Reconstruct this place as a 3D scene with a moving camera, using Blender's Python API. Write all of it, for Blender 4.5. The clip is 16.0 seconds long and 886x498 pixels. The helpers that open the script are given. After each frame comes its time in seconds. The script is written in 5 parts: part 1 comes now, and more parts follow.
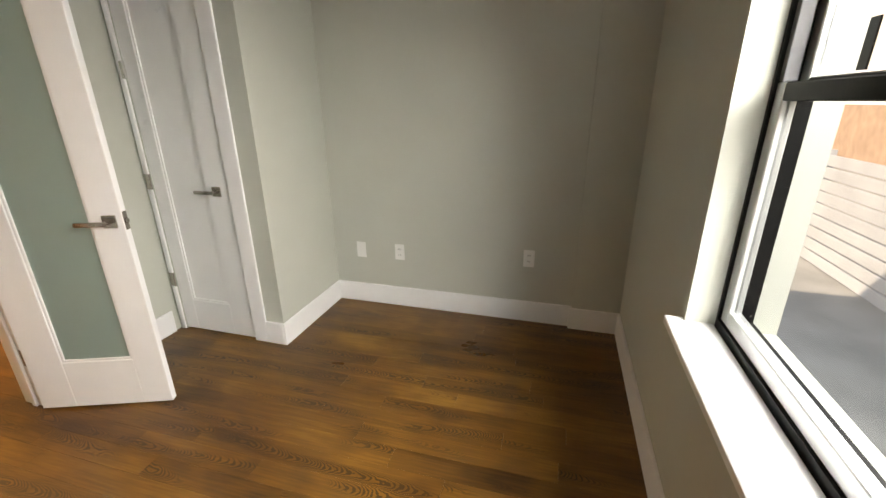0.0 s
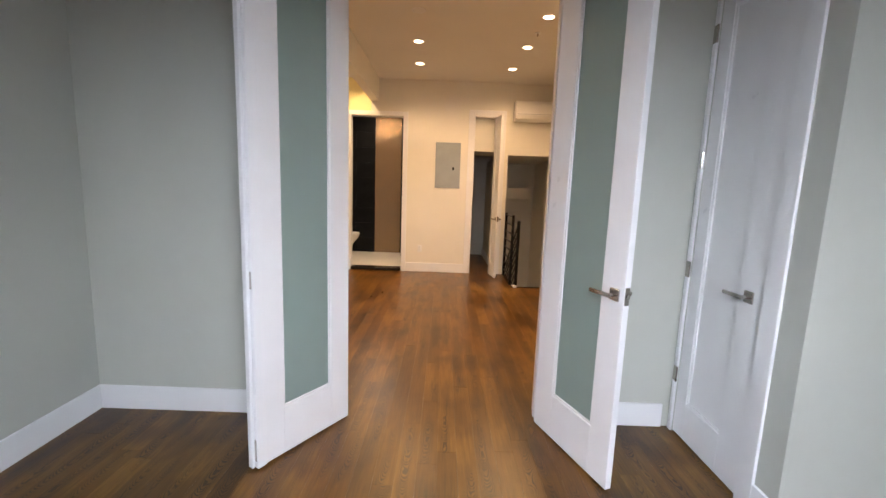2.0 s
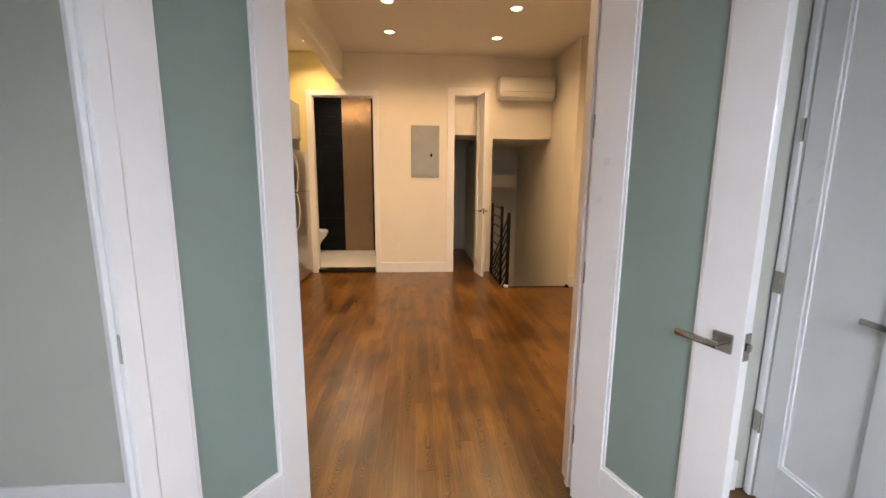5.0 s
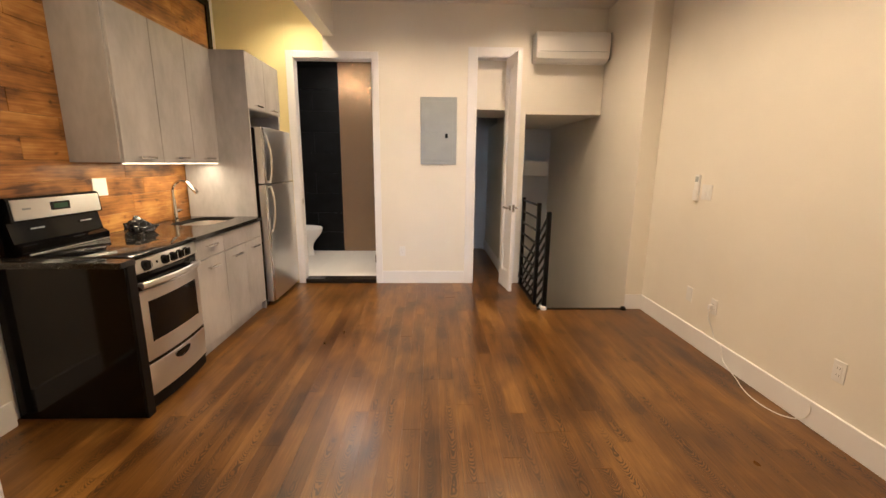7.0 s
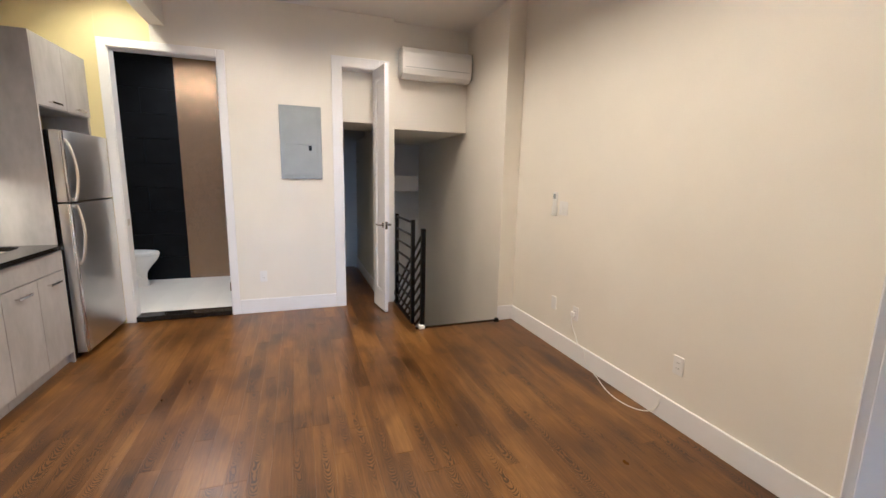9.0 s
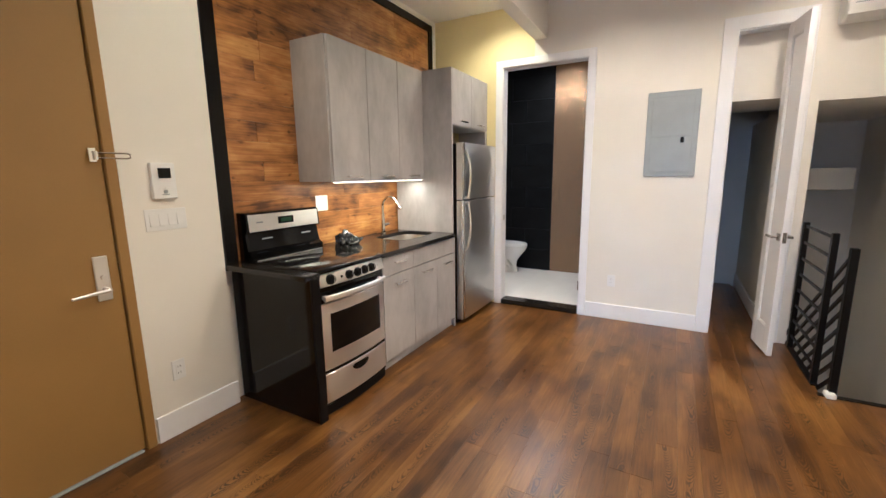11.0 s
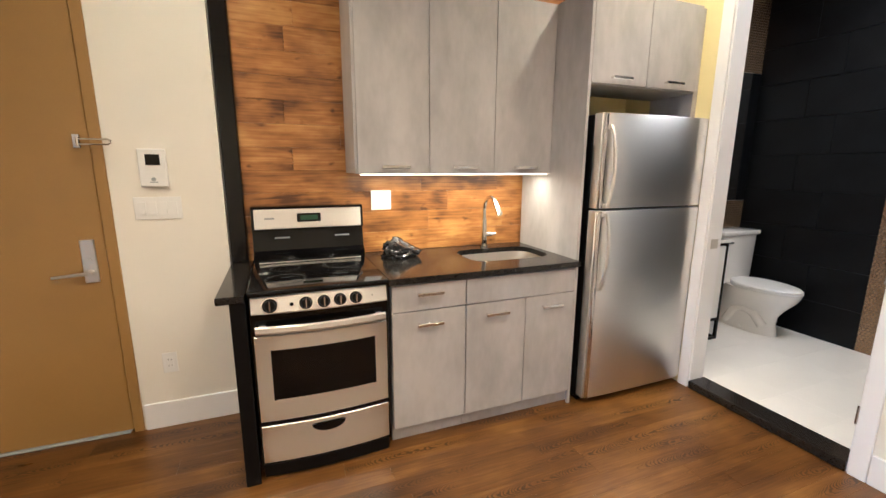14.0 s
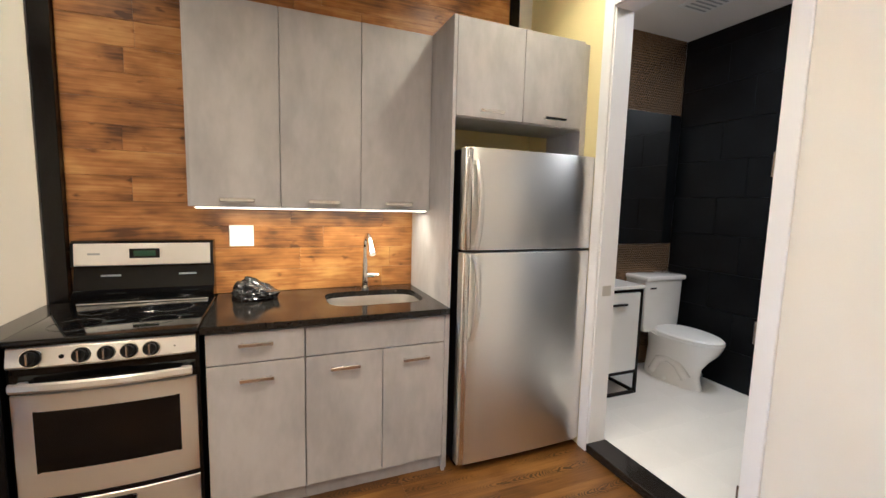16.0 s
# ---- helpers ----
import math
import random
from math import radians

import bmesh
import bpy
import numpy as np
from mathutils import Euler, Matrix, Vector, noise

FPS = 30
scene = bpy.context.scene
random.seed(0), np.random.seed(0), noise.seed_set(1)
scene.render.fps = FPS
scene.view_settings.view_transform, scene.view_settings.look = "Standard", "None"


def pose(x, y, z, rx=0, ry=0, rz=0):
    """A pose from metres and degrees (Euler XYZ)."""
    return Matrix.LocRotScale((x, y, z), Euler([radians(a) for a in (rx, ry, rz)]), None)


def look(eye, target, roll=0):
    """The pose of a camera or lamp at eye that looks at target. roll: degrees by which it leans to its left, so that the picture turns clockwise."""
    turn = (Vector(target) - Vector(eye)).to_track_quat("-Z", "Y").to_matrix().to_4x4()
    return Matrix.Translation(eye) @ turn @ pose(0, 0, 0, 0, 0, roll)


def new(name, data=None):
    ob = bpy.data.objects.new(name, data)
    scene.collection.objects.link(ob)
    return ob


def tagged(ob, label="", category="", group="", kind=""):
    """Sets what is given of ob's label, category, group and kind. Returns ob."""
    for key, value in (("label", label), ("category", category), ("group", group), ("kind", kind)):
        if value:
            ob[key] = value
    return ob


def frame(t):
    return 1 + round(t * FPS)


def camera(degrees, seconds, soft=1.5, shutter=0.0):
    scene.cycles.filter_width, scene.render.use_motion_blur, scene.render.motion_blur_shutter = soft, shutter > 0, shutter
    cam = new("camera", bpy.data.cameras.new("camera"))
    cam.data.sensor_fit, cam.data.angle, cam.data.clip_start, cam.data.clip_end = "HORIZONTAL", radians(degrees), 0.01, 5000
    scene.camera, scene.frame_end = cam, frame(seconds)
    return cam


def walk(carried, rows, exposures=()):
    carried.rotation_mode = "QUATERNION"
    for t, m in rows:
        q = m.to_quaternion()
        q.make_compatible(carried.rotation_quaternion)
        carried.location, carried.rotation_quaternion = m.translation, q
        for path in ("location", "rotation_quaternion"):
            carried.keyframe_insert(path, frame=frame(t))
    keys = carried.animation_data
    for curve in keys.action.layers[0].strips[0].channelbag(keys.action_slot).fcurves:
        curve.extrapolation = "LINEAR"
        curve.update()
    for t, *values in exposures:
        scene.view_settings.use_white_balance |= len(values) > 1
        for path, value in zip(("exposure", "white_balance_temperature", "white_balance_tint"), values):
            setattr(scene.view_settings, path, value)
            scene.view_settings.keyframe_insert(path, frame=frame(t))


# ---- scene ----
cam = camera(93.9, 16.0)
PATH = [
    (0, (0.231, 0.221, 1.412), (-0.287, 2.033, 0.741), -0.6),
    (0.3, (0.272, 0.272, 1.394), (-0.639, 2.006, 0.988), 1.5),
    (0.5, (0.316, 0.334, 1.388), (-0.877, 1.899, 1.03), 2.0),
    (1, (0.275, 0.457, 1.383), (-1.36, 1.585, 1.148), 2.9),
    (1.5, (0.183, 0.577, 1.408), (-1.625, 1.404, 1.196), 2.2),
    (2, (0.217, 0.686, 1.387), (-1.762, 0.689, 1.1), 2.0),
    (2.5, (0.31, 0.741, 1.388), (-1.507, -0.045, 1.102), 0.8),
    (3, (0.33, 0.747, 1.39), (-1.471, -0.07, 1.096), 0.9),
    (3.5, (0.237, 0.714, 1.397), (-1.725, 0.424, 1.142), 0.4),
    (4, (0.078, 0.598, 1.419), (-1.911, 0.631, 1.216), -1.5),
    (4.2, (-0.012, 0.597, 1.407), (-1.99, 0.694, 1.128), -0.4),
    (6.3, (-1.487, 0.67, 1.394), (-3.445, 0.772, 1.003), 0.3),
    (6.5, (-1.595, 0.687, 1.398), (-3.552, 0.738, 0.987), 0.8),
    (7, (-1.816, 0.647, 1.416), (-3.773, 0.704, 1.01), 0.5),
    (7.5, (-1.966, 0.586, 1.444), (-3.926, 0.741, 1.076), 0.1),
    (8, (-2.016, 0.597, 1.442), (-3.955, 0.944, 1.093), 0.9),
    (8.5, (-2.034, 0.624, 1.437), (-3.885, 1.297, 1.088), 1),
    (9, (-2.025, 0.66, 1.445), (-3.882, 1.319, 1.106), 1.2),
    (9.5, (-2.024, 0.716, 1.446), (-3.98, 0.96, 1.11), 1.3),
    (10, (-2.034, 0.76, 1.44), (-3.983, 0.509, 1.065), 1.3),
    (10.2, (-2.052, 0.745, 1.443), (-3.977, 0.349, 1.073), 0.3),
    (12.3, (-3.247, 0.856, 1.436), (-4.55, -0.633, 1.144), 3),
    (12.5, (-3.377, 0.824, 1.441), (-4.67, -0.679, 1.181), 3.5),
    (13, (-3.655, 0.844, 1.444), (-4.833, -0.736, 1.109), 1.8),
    (13.5, (-3.952, 0.954, 1.447), (-4.798, -0.82, 1.076), 1.5),
    (14, (-4.171, 0.919, 1.436), (-4.885, -0.908, 1.049), 0.2),
    (14.5, (-4.444, 0.873, 1.42), (-4.962, -1.013, 1.001), 2),
    (15, (-4.74, 0.901, 1.426), (-5.052, -1.047, 1.099), 3.3),
    (15.5, (-4.852, 0.953, 1.445), (-5.426, -0.951, 1.23), 2.4),
    (16, (-4.916, 0.964, 1.443), (-5.675, -0.873, 1.227), 1.5),
]
EXPOSURES = [(0.0, -0.25, 8800, 13), (0.6, -0.12, 8700, 15), (1.0, -0.2, 6500, 16), (2.5, -0.25, 6700, 16), (4.2, -0.32, 6700, 15), (6.3, -0.36, 7200, 13),
             (7.0, -0.1, 5350, 11), (7.6, 0.02, 4850, 9), (8.5, -0.05, 4450, 8), (10.2, 0.0, 4450, 8), (12.3, 0.03, 4480, 7), (13.5, 0.18, 4600, 8), (15.2, 0.28, 4550, 8), (16.0, 0.06, 4520, 7)]
GAIN = 1.5    # stops by which the camera opens up for a room lit by sky and small lamps
walk(cam, [(t, look(eye, target, roll)) for t, eye, target, roll in PATH], [(t, ev + GAIN, kelvin, tint) for t, ev, kelvin, tint in EXPOSURES])

# ---- light ----
world = bpy.data.worlds.new("world")
scene.world = world
world.use_nodes = True
wn = world.node_tree.nodes
sky = wn.new("ShaderNodeTexSky")
sky.sky_type = "NISHITA"
sky.sun_disc = False
sky.sun_elevation, sky.sun_rotation = radians(38), radians(241)
world.node_tree.links.new(sky.outputs[0], wn["Background"].inputs[0])
wn["Background"].inputs[1].default_value = 0.15
sun_data = bpy.data.lights.new("sun", "SUN")
sun_data.energy, sun_data.angle, sun_data.color = 2.6, radians(0.6), (1.0, 0.95, 0.88)
sun = new("sun", sun_data)
sun.matrix_basis = look((-9, -5, 8), (0, 0, 0))


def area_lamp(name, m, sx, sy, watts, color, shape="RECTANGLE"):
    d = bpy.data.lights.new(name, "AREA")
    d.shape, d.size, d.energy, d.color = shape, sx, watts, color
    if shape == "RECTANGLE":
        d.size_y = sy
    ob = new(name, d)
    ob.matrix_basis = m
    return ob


WARM = (1.0, 0.66, 0.34)
CEIL = 3.08
# added area lamp above the window outside, standing in for sky over the yard
area_lamp("sky_fill_lamp", look((1.75, 0.90, 2.40), (0.0, 0.90, 1.25)), 3.0, 1.2, 128, (0.78, 0.89, 1.0))
# the x -3.22 pair is unseen, added along the rows to brighten the entry end
DOWNLIGHTS = [(-3.22, 1.66), (-4.10, 1.645), (-4.98, 1.61), (-5.88, 1.58), (-3.22, 0.36), (-4.90, 0.325), (-5.77, 0.29)]
for dx, dy in DOWNLIGHTS:
    d = bpy.data.lights.new("downlight_lamp", "SPOT")
    d.energy, d.color, d.spot_size, d.spot_blend, d.shadow_soft_size = 32 if dx > -3.5 else 25, WARM, radians(150), 0.7, 0.05
    new("downlight_lamp", d).matrix_basis = look((dx, dy, CEIL - 0.02), (dx, dy, 0))
# x -3.85 is an unseen lamp added to brighten entry wall and planks
KITCHENLIGHTS = [(-3.85, -0.88, 22), (-6.18, -0.76, 27)]
for dx, dy, watts in KITCHENLIGHTS:
    d = bpy.data.lights.new("kitchen_lamp", "SPOT")
    d.energy, d.color, d.spot_size, d.spot_blend, d.shadow_soft_size = watts, (1.0, 0.70, 0.35), radians(145), 0.85, 0.05
    new("kitchen_lamp", d).matrix_basis = look((dx, dy, CEIL - 0.02), (dx, dy, 0))
area_lamp("bath_lamp", look((-7.5, -0.55, 2.82), (-7.5, -0.55, 0)), 0.25, 0.25, 8.5, (1.0, 0.78, 0.55))
area_lamp("under_cabinet_lamp", look((-5.15, -1.40, 1.385), (-5.15, -1.44, 0)), 1.1, 0.03, 3.4, (1.0, 0.72, 0.38))

# ---- materials ----


def mat(name, color, rough=0.5, metal=0.0, spec=0.5, var=0.08, scale=6.0, bump=0.05, bscale=120.0, second=None, aniso=None, coat=0.0):
    """A node material: colour broken by noise at two scales, uneven gloss and fine relief."""
    m = bpy.data.materials.new(name)
    m.use_nodes = True
    n, l = m.node_tree.nodes, m.node_tree.links
    p = n["Principled BSDF"]
    p.inputs["Metallic"].default_value = metal
    p.inputs["Coat Weight"].default_value = coat
    p.inputs["Specular IOR Level"].default_value = spec
    tc = n.new("ShaderNodeTexCoord")
    mp = n.new("ShaderNodeMapping")
    l.new(tc.outputs["Object"], mp.inputs[0])
    if aniso:
        mp.inputs["Scale"].default_value = aniso
    big, fine = n.new("ShaderNodeTexNoise"), n.new("ShaderNodeTexNoise")
    for t, sc, det in ((big, scale, 4), (fine, bscale, 3)):
        l.new(mp.outputs[0], t.inputs["Vector"])
        t.inputs["Scale"].default_value, t.inputs["Detail"].default_value = sc, det
    ramp = n.new("ShaderNodeValToRGB")
    c2 = second or tuple(c * (1 - var) for c in color)
    c1 = color if second else tuple(min(1, c * (1 + var)) for c in color)
    ramp.color_ramp.elements[0].position, ramp.color_ramp.elements[1].position = 0.3, 0.7
    ramp.color_ramp.elements[0].color, ramp.color_ramp.elements[1].color = (*c2, 1), (*c1, 1)
    mix = n.new("ShaderNodeMath")
    mix.operation = "MULTIPLY_ADD"
    l.new(fine.outputs["Fac"], mix.inputs[0])
    mix.inputs[1].default_value = 0.3
    sub = n.new("ShaderNodeMath")
    sub.operation = "MULTIPLY_ADD"
    l.new(big.outputs["Fac"], sub.inputs[0])
    sub.inputs[1].default_value, sub.inputs[2].default_value = 1.0, -0.15
    l.new(sub.outputs[0], mix.inputs[2])
    l.new(mix.outputs[0], ramp.inputs[0])
    l.new(ramp.outputs[0], p.inputs["Base Color"])
    rr = n.new("ShaderNodeMapRange")
    l.new(big.outputs["Fac"], rr.inputs[0])
    rr.inputs["To Min"].default_value, rr.inputs["To Max"].default_value = max(0.02, rough * 0.8), min(1, rough * 1.2)
    l.new(rr.outputs[0], p.inputs["Roughness"])
    if bump:
        b = n.new("ShaderNodeBump")
        b.inputs["Strength"].default_value, b.inputs["Distance"].default_value = bump, 0.004
        l.new(fine.outputs["Fac"], b.inputs["Height"])
        l.new(b.outputs[0], p.inputs["Normal"])
    return m


SAGE = mat("sage_paint", (0.500, 0.512, 0.470), 0.55, var=0.03, scale=2, bump=0.12, bscale=260)
CREAM = mat("cream_paint", (0.80, 0.77, 0.70), 0.5, var=0.03, scale=2, bump=0.12, bscale=260)
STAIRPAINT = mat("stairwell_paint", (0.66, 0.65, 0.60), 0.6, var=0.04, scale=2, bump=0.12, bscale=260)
CEILW = mat("ceiling_paint", (0.80, 0.78, 0.74), 0.7, var=0.02, scale=2, bump=0.1, bscale=200)
TRIM = mat("white_trim_paint", (0.82, 0.82, 0.84), 0.3, var=0.02, scale=5, bump=0.04, bscale=150)
FLOORM = mat("floor_oak", (0.20, 0.085, 0.032), 0.3, var=0.3, scale=3, aniso=(0.3, 6, 1), bump=0.1)
BLACKG = mat("black_gloss", (0.004, 0.004, 0.0045), 0.08, spec=0.28, var=0.2, bump=0.01)
BLACKM = mat("black_satin", (0.0045, 0.0045, 0.005), 0.38, spec=0.16, var=0.2, bump=0.05)
STEEL = mat("brushed_steel", (0.76, 0.745, 0.715), 0.27, 1.0, var=0.02, scale=1.2, bump=0, bscale=40)
st_n = STEEL.node_tree.nodes
st_t = st_n.new("ShaderNodeTangent")
st_t.direction_type, st_t.axis = "RADIAL", "X"
st_n["Principled BSDF"].inputs["Anisotropic"].default_value = 0.75
for st_l in list(st_n["Principled BSDF"].inputs["Roughness"].links):
    STEEL.node_tree.links.remove(st_l)
st_n["Principled BSDF"].inputs["Roughness"].default_value = 0.37
STEEL.node_tree.links.new(st_t.outputs[0], st_n["Principled BSDF"].inputs["Tangent"])
CHROME = mat("chrome", (0.75, 0.74, 0.72), 0.08, 1.0, var=0.02, bump=0)
PULLS = mat("bright_nickel", (0.72, 0.70, 0.67), 0.22, 1.0, var=0.04, bump=0.01)
NICKEL = mat("satin_nickel", (0.50, 0.47, 0.44), 0.25, 1.0, var=0.05, bump=0.02)
GREYLAM = mat("grey_cement_laminate", (0.50, 0.485, 0.49), 0.40, scale=2.6, second=(0.355, 0.345, 0.352), aniso=(1.8, 1.8, 0.75), bump=0.02, bscale=16)
STONE = mat("dark_quartz", (0.015, 0.0135, 0.0125), 0.13, spec=0.4, var=0.5, scale=90, bump=0.01)
BROWN = mat("brown_door_paint", (0.31, 0.182, 0.047), 0.4, var=0.05, scale=3, bump=0.05)
PORC = mat("white_porcelain", (0.80, 0.79, 0.77), 0.1, var=0.02, bump=0, coat=0.3)
TILEB = mat("black_tile", (0.005, 0.0054, 0.006), 0.42, spec=0.15, var=0.35, scale=5, bump=0.1, bscale=60)
TILEW = mat("white_floor_tile", (0.78, 0.77, 0.75), 0.3, var=0.04, scale=2, bump=0.02)
PLAST = mat("white_plastic", (0.80, 0.80, 0.79), 0.35, var=0.02, bump=0.01)
PANELGREY = mat("grey_panel_paint", (0.33, 0.36, 0.38), 0.4, var=0.05, bump=0.06)
MIRROR = mat("mirror_silver", (0.85, 0.87, 0.86), 0.02, 1.0, var=0.0, bump=0)
FROST = bpy.data.materials.new("frosted_glass")
FROST.use_nodes = True
fnodes, flinks = FROST.node_tree.nodes, FROST.node_tree.links
fp = fnodes["Principled BSDF"]
fp.inputs["Base Color"].default_value = (0.36, 0.46, 0.43, 1)
fp.inputs["Roughness"].default_value = 0.28
ft, fm = fnodes.new("ShaderNodeBsdfTranslucent"), fnodes.new("ShaderNodeMixShader")
ft.inputs[0].default_value = (0.45, 0.56, 0.53, 1)
fm.inputs[0].default_value = 0.35
flinks.new(fp.outputs[0], fm.inputs[1])
flinks.new(ft.outputs[0], fm.inputs[2])
flinks.new(fm.outputs[0], fnodes["Material Output"].inputs[0])
GLASS = bpy.data.materials.new("clear_glass")
GLASS.use_nodes = True
gp = GLASS.node_tree.nodes["Principled BSDF"]
gp.inputs["Roughness"].default_value, gp.inputs["Transmission Weight"].default_value, gp.inputs["IOR"].default_value = 0.0, 1.0, 1.02


def board_material(name, dark, mid, light, along, rough, grain, ring, blotch, tone, lines, wf, wb, arch=0.0, cloud=0.0, knot=0.0):
    """Stained boards: each board its own shade, long grain, cathedral rings, darker blotches. along: the axis of the grain."""
    m = bpy.data.materials.new(name)
    m.use_nodes = True
    n, l = m.node_tree.nodes, m.node_tree.links
    p = n["Principled BSDF"]
    tc, oi, geo = n.new("ShaderNodeTexCoord"), n.new("ShaderNodeObjectInfo"), n.new("ShaderNodeNewGeometry")
    rnd = n.new("ShaderNodeMath")
    rnd.operation = "ADD"
    l.new(oi.outputs["Random"], rnd.inputs[0])
    l.new(geo.outputs["Random Per Island"], rnd.inputs[1])
    shift = n.new("ShaderNodeVectorMath")
    shift.operation = "MULTIPLY_ADD"
    comb = n.new("ShaderNodeCombineXYZ")
    for k in range(3):
        l.new(rnd.outputs[0], comb.inputs[k])
    l.new(comb.outputs[0], shift.inputs[0])
    shift.inputs[1].default_value = (37.3, 19.7, 11.1)
    l.new(tc.outputs["Object"], shift.inputs[2])

    def noise_at(scale, stretch, detail=4, dist=0.0):
        mp, t = n.new("ShaderNodeMapping"), n.new("ShaderNodeTexNoise")
        mp.inputs["Scale"].default_value = stretch
        l.new(shift.outputs[0], mp.inputs[0])
        l.new(mp.outputs[0], t.inputs["Vector"])
        t.inputs["Scale"].default_value, t.inputs["Detail"].default_value, t.inputs["Distortion"].default_value = scale, detail, dist
        return t.outputs["Fac"]

    def cloud_at(scale):
        mp, t = n.new("ShaderNodeMapping"), n.new("ShaderNodeTexNoise")
        mp.inputs["Scale"].default_value = (0.62, 1.15, 1.0)
        l.new(geo.outputs["Position"], mp.inputs[0])
        l.new(mp.outputs[0], t.inputs["Vector"])
        t.inputs["Scale"].default_value, t.inputs["Detail"].default_value = scale, 2
        return t.outputs["Fac"]

    def axis(a, b):
        return (a, b, b) if along == "x" else (b, b, a)

    def math_node(op, a, b, c=None):
        q = n.new("ShaderNodeMath")
        q.operation = op
        for k, v in enumerate((a, b, c)):
            if v is None:
                continue
            if isinstance(v, (int, float)):
                q.inputs[k].default_value = v
            else:
                l.new(v, q.inputs[k])
        return q.outputs[0]
    fine = noise_at(grain, axis(0.05, 1.0), 5)
    field = math_node("MULTIPLY_ADD", noise_at(26.0, axis(0.5, 1.0), 2), 0.045, noise_at(2.6, axis(0.30, 2.0), 0, 0.0))
    rings = math_node("SINE", math_node("MULTIPLY", field, ring), 0)
    patch = noise_at(2.2, axis(0.5, 2.0), 1)
    patch = math_node("MINIMUM", math_node("MAXIMUM", math_node("MULTIPLY_ADD", patch, 5.0, -2.3), 0.0), 1.0)
    blot_t, blot_m = n.new("ShaderNodeTexNoise"), n.new("ShaderNodeMapping")
    blot_m.inputs["Scale"].default_value = axis(0.55, 1.3)
    l.new(geo.outputs["Position"], blot_m.inputs[0])
    l.new(blot_m.outputs[0], blot_t.inputs["Vector"])
    blot_t.inputs["Scale"].default_value, blot_t.inputs["Detail"].default_value = blotch, 4
    blot = blot_t.outputs["Fac"]
    dark_rings = math_node("MULTIPLY", math_node("POWER", math_node("MAXIMUM", rings, 0.0), 1.6), patch)
    v = math_node("MULTIPLY_ADD", fine, wf, math_node("MULTIPLY", dark_rings, -lines))
    if arch:
        # nested pointed arches of plain-sawn oak down the middle of some boards
        sep = n.new("ShaderNodeSeparateXYZ")
        l.new(tc.outputs["Object"], sep.inputs[0])
        wob = math_node("MULTIPLY_ADD", noise_at(24.0, axis(0.7, 1.0), 3), 0.085, math_node("MULTIPLY_ADD", noise_at(3.5, axis(1.0, 0.6), 1), 0.55, sep.outputs[0]))
        off = math_node("MULTIPLY_ADD", noise_at(1.6, axis(1.0, 0.2), 0), 0.09, math_node("ADD", sep.outputs[1], -0.045))
        bow = math_node("MULTIPLY", math_node("MULTIPLY", off, off), 75.0)
        arc = math_node("SINE", math_node("MULTIPLY", math_node("ADD", wob, bow), 230.0), 0)
        arc = math_node("MULTIPLY", math_node("MAXIMUM", math_node("ADD", arc, 0.1), 0.0), patch)
        side = math_node("MAXIMUM", math_node("MULTIPLY_ADD", math_node("ABSOLUTE", off, 0), -26.0, 1.0), 0.0)
        v = math_node("MULTIPLY_ADD", math_node("MULTIPLY", arc, side), -arch, v)
    if cloud:
        cl = math_node("MAXIMUM", math_node("ADD", (noise_at(7.0, axis(0.7, 1.0), 2) if knot else cloud_at(4.6)), -0.50), 0.0)
        v = math_node("MULTIPLY_ADD", cl, -cloud, v)
    if knot:
        kn = math_node("MAXIMUM", math_node("ADD", noise_at(16.0, axis(0.55, 1.0), 2), -0.66), 0.0)
        v = math_node("MULTIPLY_ADD", kn, -knot, v)
    v = math_node("MULTIPLY_ADD", blot, wb, v)
    v = math_node("MULTIPLY_ADD", math_node("FRACT", math_node("MULTIPLY", rnd.outputs[0], 7.31), 0), tone, v)
    v = math_node("ADD", v, 0.5 - 0.5 * (wf + wb + tone) + 0.12 * lines)
    ramp = n.new("ShaderNodeValToRGB")
    e = ramp.color_ramp.elements
    e[0].position, e[1].position = 0.25, 0.75
    e[0].color, e[1].color = (*dark, 1), (*light, 1)
    em = e.new(0.5)
    em.color = (*mid, 1)
    l.new(v, ramp.inputs[0])
    l.new(ramp.outputs[0], p.inputs["Base Color"])
    mr = n.new("ShaderNodeMapRange")
    l.new(blot, mr.inputs[0])
    mr.inputs["To Min"].default_value, mr.inputs["To Max"].default_value = rough * 0.75, rough * 1.3
    l.new(mr.outputs[0], p.inputs["Roughness"])
    b = n.new("ShaderNodeBump")
    b.inputs["Strength"].default_value, b.inputs["Distance"].default_value = 0.10, 0.003
    l.new(math_node("MULTIPLY_ADD", rings, 0.15, fine), b.inputs["Height"])
    l.new(b.outputs[0], p.inputs["Normal"])
    return m


OAK = board_material("stained_oak", (0.034, 0.0130, 0.0034), (0.132, 0.0575, 0.0098), (0.285, 0.145, 0.028), "x", 0.30, 110.0, 210.0, 2.8, 0.13, 0.02, 0.30, 0.58, 0.90, 0.7)
RUSTIC = board_material("rustic_planks", (0.090, 0.037, 0.014), (0.39, 0.170, 0.040), (0.64, 0.365, 0.105), "x", 0.33, 90.0, 70.0, 6.5, 0.16, 0.08, 0.40, 0.80, 0.0, 0.6, 2.2)


